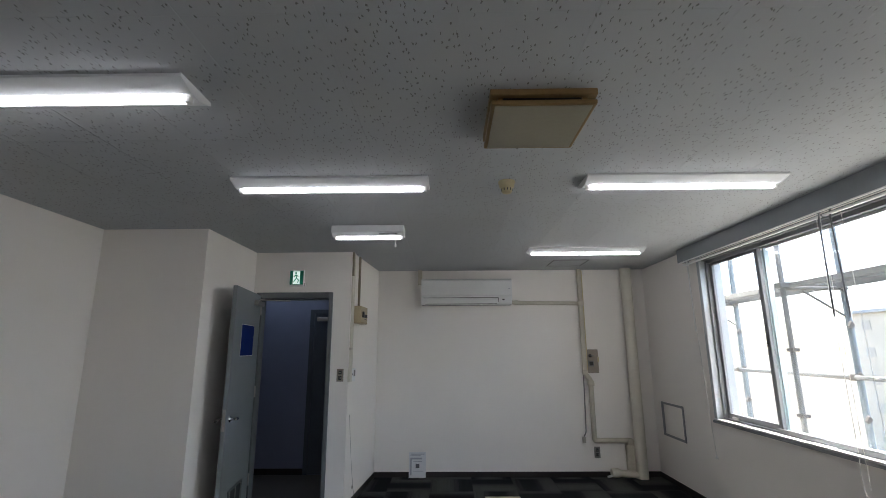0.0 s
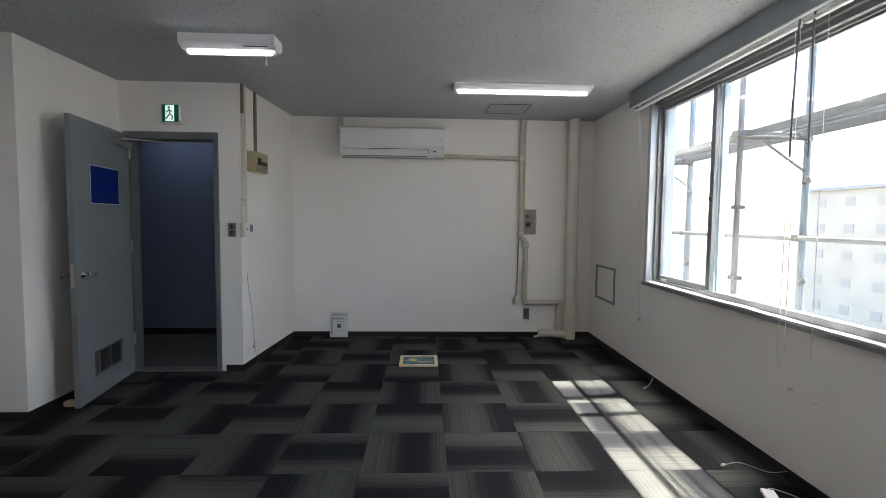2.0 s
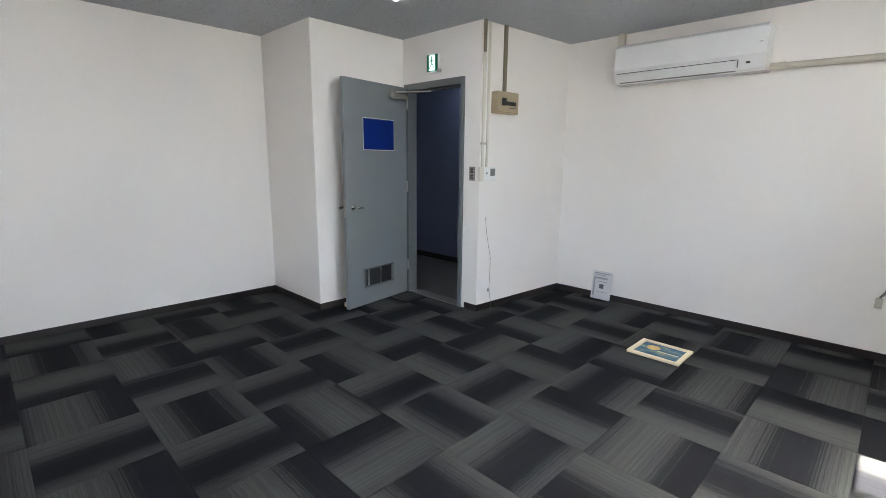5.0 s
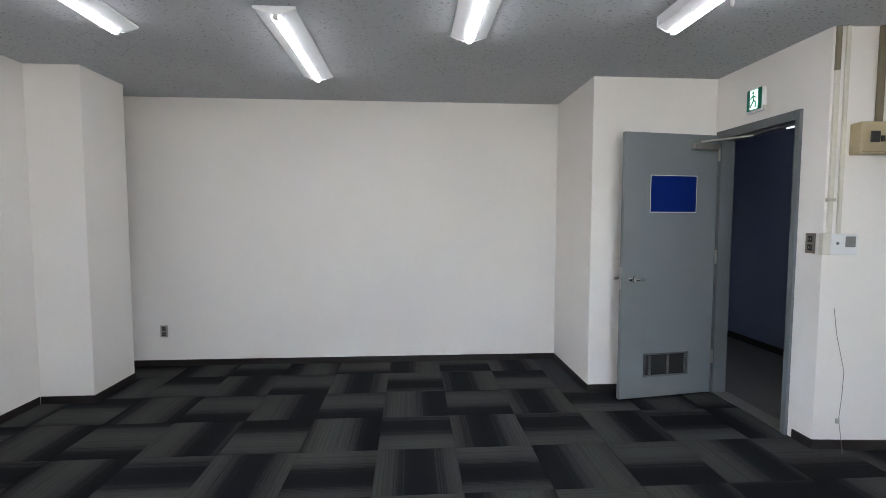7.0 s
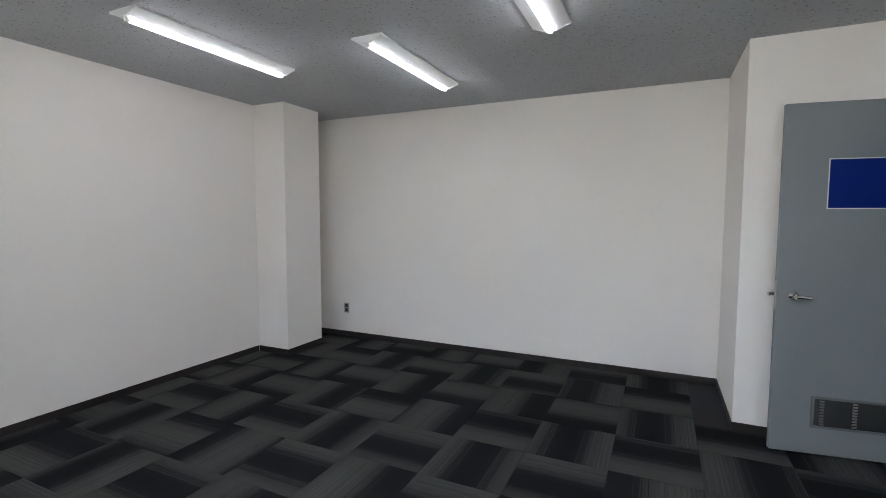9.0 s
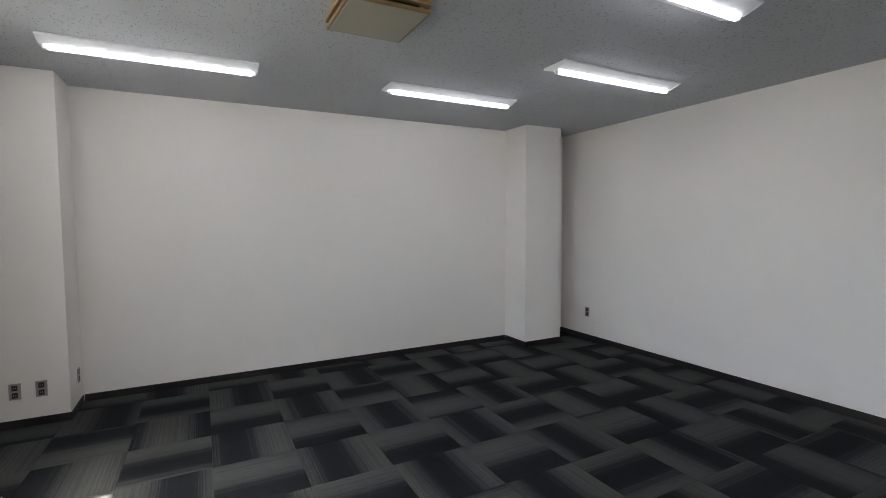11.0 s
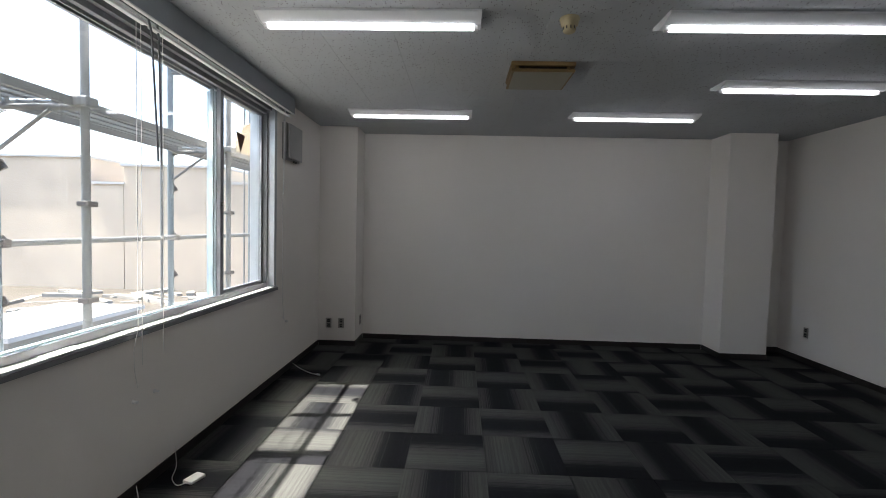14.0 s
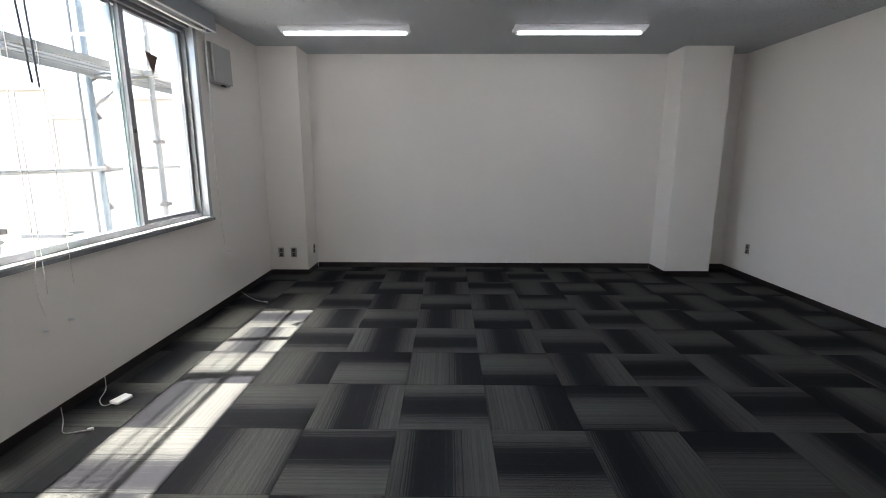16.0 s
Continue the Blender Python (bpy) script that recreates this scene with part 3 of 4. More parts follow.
def blind(y0, y1):
    b = thing("venetian_blind", (PX + 0.06, (y0 + y1) / 2, 2.539), "white slatted blind drawn up under the pelmet", "blind", "blinds at the window")
    part("head_rail", B(PX + 0.035, PX + 0.07, y0, y1, 2.605, 2.64, bevel=0.002), M_ENAMEL, b)
    for k in range(7):
        part("slat", B(PX + 0.03, PX + 0.075, y0 + 0.01, y1 - 0.01, 2.571 + k * 0.0036, 2.573 + k * 0.0036), M_ENAMEL, b)
    part("bottom_rail", B(PX + 0.034, PX + 0.062, y0 + 0.005, y1 - 0.005, 2.478, 2.494, bevel=0.003), M_WHITE, b)
    for y in (y0 + 0.25, (y0 + y1) / 2, y1 - 0.25):
        part("lift_cord", tube(bmesh.new(), [(PX + 0.048, y, 2.493), (PX + 0.048, y, 2.572)], 0.0015, 6), M_CORD, b)
    return b


b1, b2 = blind(3.646, 5.59), blind(1.656, 3.62)
part("wand", tube(bmesh.new(), [(PX + 0.055, 3.652, 2.61), (PX + 0.025, 3.635, 2.45), (PX + 0.002, 3.62, 1.79)], 0.0055, 8), M_WAND, b1, "grey tilting wand")
part("wand", tube(bmesh.new(), [(PX + 0.055, 3.56, 2.61), (PX + 0.04, 3.555, 2.45), (PX + 0.038, 3.54, 1.78)], 0.0055, 8), M_WAND, b2, "grey tilting wand")


def cord(parent, pts, r=0.0019, weight=True):
    part("cord", tube(bmesh.new(), pts, r, 6), M_CORD, parent, "white pull cord")
    if weight:
        p = Vector(pts[-1])
        part("cord_weight", lathe(bmesh.new(), [(0.004, 0.012), (0.008, 0.004), (0.009, -0.014), (0.006, -0.018)], p, 8), M_WHITE, parent)


cord(b1, [(EAST - 0.06, 3.7, 2.52), (EAST - 0.06, 3.7, 0.92), (EAST - 0.052, 3.722, 0.8), (EAST - 0.05, 3.715, 0.7), (EAST - 0.048, 3.69, 0.6)], weight=False)
cord(b1, [(EAST - 0.06, 3.665, 2.52), (EAST - 0.055, 3.662, 0.715)], weight=False)
cord(b2, [(EAST - 0.06, 3.49, 2.52), (EAST - 0.055, 3.485, 0.73)], weight=False)
part("side_wand", tube(bmesh.new(), [(PX + 0.06, 1.69, 2.6), (PX + 0.07, 1.69, 2.45), (PX + 0.08, 1.685, 1.76)], 0.005, 8), M_WHITE, b2, "white tilting wand")
part("side_wand", tube(bmesh.new(), [(PX + 0.06, 5.555, 2.6), (PX + 0.07, 5.555, 2.45), (PX + 0.08, 5.55, 1.76)], 0.005, 8), M_WHITE, b1, "white tilting wand")
cord(b2, [(EAST - 0.04, 1.684, 2.539), (EAST - 0.03, 1.674, 1.815), (EAST - 0.02, 1.645, 0.802), (EAST - 0.02, 1.607, 0.57)], 0.003)
cord(b1, [(EAST - 0.04, 5.561, 2.539), (EAST - 0.03, 5.552, 1.815), (EAST - 0.02, 5.504, 0.802), (EAST - 0.02, 5.475, 0.532)], 0.003)

single("paper_scrap", B(3.276, 3.353, 3.991, 4.183, WIN_LO + 0.0385, WIN_LO + 0.042), M_PAPER, (3.315, 4.087, WIN_LO + 0.0385), "small white paper strip lying on the sill", "paper")
single("sash_stopper", prism(bmesh.new(), [(3.376, 5.19), (3.39, 5.19), (3.39, 5.28), (3.376, 5.28)], WIN_LO + 0.04, WIN_LO + 0.075, 0.003), M_WHITE, (3.379, 5.245, WIN_LO + 0.04), "white plastic sash stopper on the sill", "stopper")


# ---------------------------------------------------------------- ceiling things
def batten(x, y, half=0.62, tube_half=0.585, wide=0.115, deep=0.0):
    t = thing("ceiling_light", (x, y, HIGH), "white reverse-trapezoid batten with lit fluorescent tube", "ceiling light", "ceiling lights")
    z = HIGH
    part("housing", section(bmesh.new(), [(y - wide, z), (y - wide, z - 0.012 - deep), (y - 0.03, z - 0.04 - deep), (y + 0.03, z - 0.04 - deep), (y + wide, z - 0.012 - deep), (y + wide, z)], "x", x - half, x + half), M_ENAMEL, t)
    for s in (-1, 1):
        part("end_cap", section(bmesh.new(), [(y - wide - 0.003, z), (y - wide - 0.003, z - 0.014 - deep), (y - 0.032, z - 0.044 - deep), (y + 0.032, z - 0.044 - deep), (y + wide + 0.003, z - 0.014 - deep), (y + wide + 0.003, z)], "x", x + s * half, x + s * (half + 0.006)), M_ENAMEL, t)
        part("lamp_holder", B(*sorted((x + s * tube_half, x + s * (half - 0.01))), y - 0.014, y + 0.014, z - 0.066 - deep, z - 0.036 - deep, bevel=0.004), M_WHITE, t)
    arc = [(y - 0.027 * math.cos(a), z - 0.042 - deep - 0.024 * math.sin(a)) for a in (math.pi * k / 8 for k in range(9))]
    part("tube", section(bmesh.new(), arc, "x", x - tube_half, x + tube_half), M_TUBE, t, "lit white tube")
    return t


for lx, ly in ((2.13, 1.18), (-0.13, 1.19), (2.13, 3.345), (-0.12, 3.35), (-1.04, 2.22), (2.13, 5.5)):
    batten(lx, ly)
small = batten(-0.08, 4.5, 0.31, 0.28, 0.085, 0.045)
small["label"] = "short emergency batten with pull string and lit tube"
part("label_strip", B(0.018, 0.181, 4.5 - 0.062, 4.5 - 0.058, HIGH - 0.075, HIGH - 0.065), M_INK, small)
part("pull_string", tube(bmesh.new(), [(0.162, 4.479, HIGH - 0.05), (0.162, 4.479, HIGH - 0.16)], 0.002, 6), M_CORD, small)
part("string_knob", lathe(bmesh.new(), [(0.003, 0.01), (0.008, 0), (0.008, -0.02), (0.004, -0.026)], (0.162, 4.479, HIGH - 0.16), 10), M_WHITE, small)

fan = thing("ceiling_vent", (1.041, 2.469, HIGH), "yellowed square ceiling ventilator with dropped centre panel", "vent")
FX, FY, FH = 1.035, 2.47, 0.225
part("frame", box(box(box(box(bmesh.new(), FX - FH, FX + FH, FY - FH, FY - FH + 0.03, HIGH - 0.03, HIGH - 0.001, bevel=0.004), FX - FH, FX + FH, FY + FH - 0.03, FY + FH, HIGH - 0.03, HIGH - 0.001, bevel=0.004), FX - FH, FX - FH + 0.03, FY - FH + 0.03, FY + FH - 0.03, HIGH - 0.03, HIGH - 0.001), FX + FH - 0.03, FX + FH, FY - FH + 0.03, FY + FH - 0.03, HIGH - 0.03, HIGH - 0.001), M_BROWN, fan)
part("duct_mouth", B(FX - FH + 0.03, FX + FH - 0.03, FY - FH + 0.03, FY + FH - 0.03, HIGH - 0.012, HIGH - 0.002), M_DARK, fan)
part("drop_panel", B(FX - 0.222, FX + 0.222, FY - 0.222, FY + 0.222, HIGH - 0.07, HIGH - 0.05, bevel=0.006), M_BROWN, fan)
part("panel_face", B(FX - 0.205, FX + 0.205, FY - 0.205, FY + 0.205, HIGH - 0.073, HIGH - 0.069, bevel=0.001), M_PANEL, fan, "beige panel face")
for sx in (-1, 1):
    for sy in (-1, 1):
        part("hanger", B(FX + sx * 0.18 - 0.01, FX + sx * 0.18 + 0.01, FY + sy * 0.18 - 0.01, FY + sy * 0.18 + 0.01, HIGH - 0.052, HIGH - 0.01), M_BROWN, fan)

smoke = thing("smoke_detector", (1.012, 3.359, HIGH), "yellowed round smoke detector on the ceiling", "smoke detector")
part("base", lathe(bmesh.new(), [(0.054, 0), (0.056, -0.008), (0.05, -0.02)], (1.012, 3.359, HIGH)), M_CREAM, smoke)
part("body", lathe(bmesh.new(), [(0.05, -0.02), (0.047, -0.04), (0.036, -0.045), (0.034, -0.07), (0.028, -0.078), (0.012, -0.08)], (1.012, 3.359, HIGH)), M_CREAM, smoke)
for k in range(10):
    a = 2 * math.pi * k / 10
    part("vent_slot", B(-0.003, 0.003, 0.0335, 0.0365, -0.066, -0.05, m=pose(1.012, 3.359, HIGH, 0, 0, math.degrees(a))), M_DARK, smoke)

hc = thing("ceiling_hatch", (2.139, 6.327, HIGH), "square ceiling access hatch with thin metal rim", "hatch")
for x0, x1, y0, y1 in ((1.92, 2.36, 6.116, 6.128), (1.92, 2.36, 6.527, 6.539), (1.92, 1.931, 6.128, 6.527), (2.348, 2.36, 6.128, 6.527)):
    part("rim", B(x0, x1, y0, y1, HIGH - 0.006, HIGH - 0.0005), M_RIM, hc)
part("panel", B(1.931, 2.348, 6.128, 6.527, HIGH - 0.004, HIGH - 0.0006), M_CEIL, hc)


# ---------------------------------------------------------------- north wall
AX0, AX1, AZ0, AZ1, AY = 0.262, 1.47, 2.172, 2.517, 6.665
ac = thing("air_conditioner", (0.859, NORTH, 2.153), "white wall-mounted split air conditioner", "air conditioner")
part("body", section(bmesh.new(), [(NORTH - 0.001, AZ1), (AY + 0.03, AZ1), (AY, AZ1 - 0.02), (AY - 0.005, AZ0 + 0.1), (AY + 0.03, AZ0 + 0.02), (AY + 0.07, AZ0), (NORTH - 0.001, AZ0)], "x", AX0, AX1), M_AC, ac)
part("front_panel", section(bmesh.new(), [(AY - 0.001, AZ1 - 0.022), (AY - 0.012, AZ1 - 0.03), (AY - 0.018, AZ0 + 0.12), (AY - 0.006, AZ0 + 0.1)], "x", AX0 + 0.004, AX1 - 0.004), M_AC, ac)
part("air_flap", section(bmesh.new(), [(AY - 0.002, AZ0 + 0.078), (AY - 0.008, AZ0 + 0.07), (AY + 0.024, AZ0 + 0.012), (AY + 0.03, AZ0 + 0.018)], "x", AX0 + 0.04, AX1 - 0.2), M_AC, ac)
part("flap_gap", section(bmesh.new(), [(AY - 0.0065, AZ0 + 0.0905), (AY - 0.0085, AZ0 + 0.089), (AY - 0.006, AZ0 + 0.085), (AY - 0.004, AZ0 + 0.0865)], "x", AX0 + 0.03, AX1 - 0.19), M_DARK, ac)
part("panel_joint", B(AX1 - 0.187, AX1 - 0.182, AY - 0.012, AY - 0.001, AZ0 + 0.03, AZ0 + 0.088), M_DARK, ac)
part("lower_gap", section(bmesh.new(), [(AY + 0.0235, AZ0 + 0.0125), (AY + 0.021, AZ0 + 0.0105), (AY + 0.027, AZ0 + 0.003), (AY + 0.03, AZ0 + 0.005)], "x", AX0 + 0.05, AX1 - 0.2), M_GREY, ac)
part("display", B(AX1 - 0.13, AX1 - 0.1, AY + 0.0, AY + 0.006, AZ0 + 0.055, AZ0 + 0.07), M_DARK, ac)
part("logo_mark", B(AX1 - 0.05, AX1 - 0.025, AY - 0.0165, AY - 0.013, AZ0 + 0.2, AZ0 + 0.207), M_INK2, ac)
part("top_grille", B(AX0 + 0.03, AX1 - 0.03, AY + 0.05, NORTH - 0.03, AZ1, AZ1 + 0.003), M_GREY, ac)
part("pipe_cover", B(AX0 - 0.06, AX0, NORTH - 0.06, NORTH - 0.001, 2.462, HIGH, bevel=0.008), M_DUCT, ac, "beige pipe cover")

duct = thing("pipe_duct", (2.417, NORTH, 2.192), "beige refrigerant pipe duct fixed along the wall", "pipe duct")
part("branch", tube(bmesh.new(), [(1.471, NORTH - 0.035, 2.213), (1.557, NORTH - 0.032, 2.206), (2.417, NORTH - 0.032, 2.19)], 0.027), M_DUCT, duct)
part("branch_end", lathe(bmesh.new(), [(0.012, -0.1), (0.02, -0.08), (0.03, -0.02), (0.031, 0.02)], (1.552, NORTH - 0.034, 2.207), 12, "x"), M_DUCT, duct)
part("main_run", tube(bmesh.new(), bent([(2.417, NORTH - 0.034, HIGH), (2.417, NORTH - 0.034, 1.265), (2.483, NORTH - 0.034, 1.188), (2.483, NORTH - 0.034, 0.435), (2.933, NORTH - 0.036, 0.435), (2.933, NORTH - 0.036, 0.36)], 0.03), 0.032), M_DUCT, duct)
part("wrapped_drop", B(2.872, 2.985, NORTH - 0.075, NORTH - 0.002, 0.07, 0.4, bevel=0.02), M_DUCT, duct)
part("tee", B(2.38, 2.453, NORTH - 0.07, NORTH - 0.002, 2.153, 2.23, bevel=0.01), M_DUCT, duct)
part("joint", B(2.445, 2.522, NORTH - 0.072, NORTH - 0.002, 1.111, 1.178, bevel=0.01), M_DUCT, duct)
part("joint", B(2.383, 2.45, NORTH - 0.072, NORTH - 0.002, 1.256, 1.313, bevel=0.01), M_DUCT, duct)
part("elbow", B(2.894, 2.971, NORTH - 0.076, NORTH - 0.002, 0.387, 0.464, bevel=0.015), M_DUCT, duct)
cab = thing("wall_cable", (2.455, NORTH, 1.574), "thin beige cable clipped beside the pipe duct", "cable")
part("cable", tube(bmesh.new(), [(2.46, NORTH - 0.012, HIGH - 0.01), (2.46, NORTH - 0.012, 1.632), (2.455, NORTH - 0.02, 1.284)], 0.009, 8), M_CREAM, cab)
part("cable_top", tube(bmesh.new(), bent([(2.46, NORTH - 0.012, HIGH - 0.02), (2.488, NORTH - 0.012, HIGH - 0.01), (2.483, NORTH - 0.012, HIGH - 0.06)], 0.01), 0.009, 8), M_WHITE, cab)
drain = thing("thin_pipe", (2.388, NORTH, 0.802), "thin dark grey cable running down to a small socket", "cable")
part("pipe", tube(bmesh.new(), bent([(2.402, NORTH - 0.012, 1.246), (2.388, NORTH - 0.012, 0.532), (2.359, NORTH - 0.012, 0.484)], 0.02), 0.008, 8), M_GREY, drain)
single("small_socket", B(2.335, 2.378, NORTH - 0.025, NORTH - 0.001, 0.406, 0.479, bevel=0.004), M_SOCKET, (2.359, NORTH, 0.445), "small cream surface socket on the wall", "socket")

big = thing("down_pipe", (3.038, 6.797, 0), "thick painted round pipe in the corner", "pipe")
part("pipe", tube(bmesh.new(), [(3.038, NORTH - 0.085, 0.0), (3.038, NORTH - 0.085, HIGH)], 0.072, 20), M_PIPE, big)
part("foot_branch", tube(bmesh.new(), bent([(3.028, NORTH - 0.1, 0.045), (2.799, NORTH - 0.06, 0.05), (2.684, NORTH - 0.05, 0.062)], 0.04), 0.042, 14), M_PIPE, big)
part("foot_sleeve", lathe(bmesh.new(), [(0.05, -0.06), (0.054, -0.04), (0.054, 0.03), (0.045, 0.05)], (2.722, NORTH - 0.056, 0.058), 16, "x"), M_PIPE, big)
part("capped_end", tube(bmesh.new(), [(2.684, NORTH - 0.06, 0.03), (2.636, NORTH - 0.09, 0.025), (2.598, NORTH - 0.1, 0.022)], 0.014, 8), M_WHITE, big)

swp = thing("switch_plate", (2.536, NORTH, 1.42), "brushed metal switch plate with dark switches", "switch")
part("plate", B(2.464, 2.612, NORTH - 0.012, NORTH - 0.001, 1.275, 1.579, bevel=0.003), M_BRONZE, swp)
part("rotary_switch", lathe(bmesh.new(), [(0.02, -0.012), (0.02, -0.022), (0.012, -0.03)], (2.507, NORTH, 1.497), 14, "y"), M_DARK, swp)
part("switch_lever", B(2.493, 2.55, NORTH - 0.04, NORTH - 0.028, 1.49, 1.504, bevel=0.003), M_GREY, swp)
part("rocker", B(2.474, 2.55, NORTH - 0.022, NORTH - 0.012, 1.357, 1.434, bevel=0.004), M_GREY, swp)
part("rocker_key", B(2.488, 2.539, NORTH - 0.028, NORTH - 0.022, 1.371, 1.42, bevel=0.003), M_DARK, swp)
part("tag", B(2.6, 2.619, NORTH - 0.016, NORTH - 0.012, 1.41, 1.478), M_CREAM, swp)


def outlet(axis, wall, c, z, n, h=0.12, w=0.07, face=None):
    """A flush double socket on a wall across the given axis; n: which way it faces."""
    def bx(a0, a1, d0, d1, z0, z1, bevel=0.0):
        lo, hi = sorted((wall + n * d0, wall + n * d1))
        return B(lo, hi, a0, a1, z0, z1, bevel=bevel) if axis == "x" else B(a0, a1, lo, hi, z0, z1, bevel=bevel)
    o = thing("wall_outlet", (wall, c, z) if axis == "x" else (c, wall, z), "grey metal wall plate with two sockets", "outlet", "wall outlets")
    part("plate", bx(c - w / 2, c + w / 2, 0.0005, 0.007, z - h / 2, z + h / 2, 0.002), face or M_STEEL, o)
    for dz in (-0.028, 0.028):
        s = part("socket", bx(c - 0.017, c + 0.017, 0.007, 0.009, z + dz - 0.02, z + dz + 0.02), M_DARK, o)
        part("slot", bx(c - 0.008, c - 0.005, 0.009, 0.0095, z + dz - 0.006, z + dz + 0.006), M_SOCKET, s)
        part("slot", bx(c + 0.005, c + 0.008, 0.009, 0.0095, z + dz - 0.006, z + dz + 0.006), M_SOCKET, s)
    return o


outlet("y", NORTH, 2.515, 0.29, -1, 0.135, 0.075, M_GREY)
outlet("y", 0.435, 3.175, 0.277, 1)
outlet("y", 0.435, 3.02, 0.277, 1)
outlet("x", 2.85, 0.165, 0.272, -1)
outlet("x", WEST, 0.505, 0.353, 1)
outlet("y", DOORWALL, -0.53, 1.328, -1, 0.13, 0.072, M_BRONZE)

# notice leaning on the wall
card = thing("notice_card", (0.155, 6.98, 0), "white printed notice card leaning on the wall", "notice", m=pose(0.21, 6.83, 0.0, -8, 0, 0))
part("sheet", B(-0.108, 0.108, 0, 0.004, 0, 0.3, bevel=0.001), M_PAPER, card)
part("title_bar", B(-0.09, 0.09, -0.0012, 0, 0.272, 0.282), M_INK2, card)
part("title_bar", B(-0.09, 0.04, -0.0012, 0, 0.255, 0.262), M_INK2, card)
part("dark_border", B(-0.092, 0.06, -0.001, 0, 0.03, 0.235), M_INK2, card)
leaf2 = part("front_sheet", B(-0.072, 0.1, -0.004, -0.002, 0.0, 0.215), M_PAPER, card)
part("text_bar", B(-0.05, 0.06, -0.0045, -0.004, 0.185, 0.193), M_INK2, leaf2)
part("text_bar", B(-0.05, 0.075, -0.0045, -0.004, 0.075, 0.08), M_INK2, leaf2)
part("printed_block", B(-0.022, 0.026, -0.0045, -0.004, 0.115, 0.163), M_INK, leaf2)

# picture lying on the carpet
pf = thing("picture_frame", (1.198, 5.83, 0), "cream framed grey-blue seascape picture lying on carpet", "picture")
for x0, x1, y0, y1 in ((1.007, 1.39, 5.667, 5.7), (1.007, 1.39, 5.968, 6.001), (1.007, 1.041, 5.7, 5.968), (1.356, 1.39, 5.7, 5.968)):
    part("frame_bar", B(x0, x1, y0, y1, 0.0005, 0.02, bevel=0.004), M_FRAMEWOOD, pf)


def picture_material():
    m = bpy.data.materials.new("sea_picture")
    m.use_nodes = True
    n, l = m.node_tree.nodes, m.node_tree.links
    co, no, ra = n.new("ShaderNodeTexCoord"), n.new("ShaderNodeTexNoise"), n.new("ShaderNodeValToRGB")
    mp = n.new("ShaderNodeMapping")
    mp.inputs["Scale"].default_value = (6, 16, 1)
    no.inputs["Scale"].default_value, no.inputs["Detail"].default_value = 1.0, 4
    l.new(co.outputs["Object"], mp.inputs["Vector"])
    l.new(mp.outputs[0], no.inputs["Vector"])
    l.new(no.outputs["Fac"], ra.inputs[0])
    e = ra.color_ramp.elements
    e[0].position, e[0].color = 0.3, (0.05, 0.1, 0.2, 1)
    e[1].position, e[1].color = 0.72, (0.34, 0.4, 0.3, 1)
    e.new(0.5).color = (0.1, 0.2, 0.26, 1)
    l.new(ra.outputs[0], n["Principled BSDF"].inputs["Base Color"])
    n["Principled BSDF"].inputs["Roughness"].default_value = 0.2
    return m


part("picture", B(1.041, 1.356, 5.7, 5.968, 0.001, 0.008), picture_material(), pf)
part("yellow_shape", lathe(bmesh.new(), [(0.05, 0.008), (0.05, 0.0085)], (1.136, 5.877, 0), 18), mat("ochre_print", (0.5, 0.34, 0.1), 0.4, vary=0.3, scale=25), pf, "ochre patch in the picture")
part("pale_streak", B(1.184, 1.337, 5.82, 5.839, 0.008, 0.0085), mat("pale_print", (0.4, 0.42, 0.3), 0.4), pf)


# ---------------------------------------------------------------- east wall
hatch = thing("wall_hatch", (EAST, 6.375, 0.734), "small grey-framed access hatch in the wall", "hatch")
for y0, y1, z0, z1 in ((6.097, 6.653, 0.91, 0.935), (6.097, 6.653, 0.538, 0.565), (6.097, 6.125, 0.565, 0.91), (6.6, 6.653, 0.565, 0.91)):
    part("rim", B(EAST - 0.012, EAST - 0.0005, y0, y1, z0, z1, bevel=0.002), M_ALU_DARK, hatch)
part("panel", B(EAST - 0.005, EAST - 0.0006, 6.125, 6.6, 0.565, 0.91), M_WALL, hatch)

vb = thing("wall_vent", (EAST, 1.444, 2.249), "off-white square wall ventilator with flat cover", "vent")
part("base", B(EAST - 0.045, EAST - 0.001, 1.262, 1.636, 2.095, 2.442, bevel=0.006), M_VENT, vb)
part("cover", B(EAST - 0.075, EAST - 0.052, 1.272, 1.626, 2.105, 2.433, bevel=0.008), M_VENT, vb)
for dy in (1.31, 1.59):
    part("spacer", B(EAST - 0.054, EAST - 0.044, dy - 0.01, dy + 0.01, 2.153, 2.172), M_DARK, vb)
part("pull_tab", B(EAST - 0.06, EAST - 0.045, 1.387, 1.463, 2.078, 2.095), M_DARK, vb)

for y in (5.49, 3.66, 3.49, 1.517):
    single("cord_hook", lathe(bmesh.new(), [(0.011, -0.001), (0.011, -0.006), (0.006, -0.012), (0.008, -0.026), (0.004, -0.03)], (EAST, y, 0.512), 10, "x"), M_WHITE, (EAST, y, 0.512), "small white cord hook on the wall", "hook", "cord hooks")


# ---------------------------------------------------------------- floor cables
def floor_cable(pts, label):
    c = thing("loose_cable", pts[0], label, "cable", "loose cables at the wall")
    part("cable", tube(bmesh.new(), bent(pts, 0.04), 0.0025, 6), M_CORD, c)
    return c


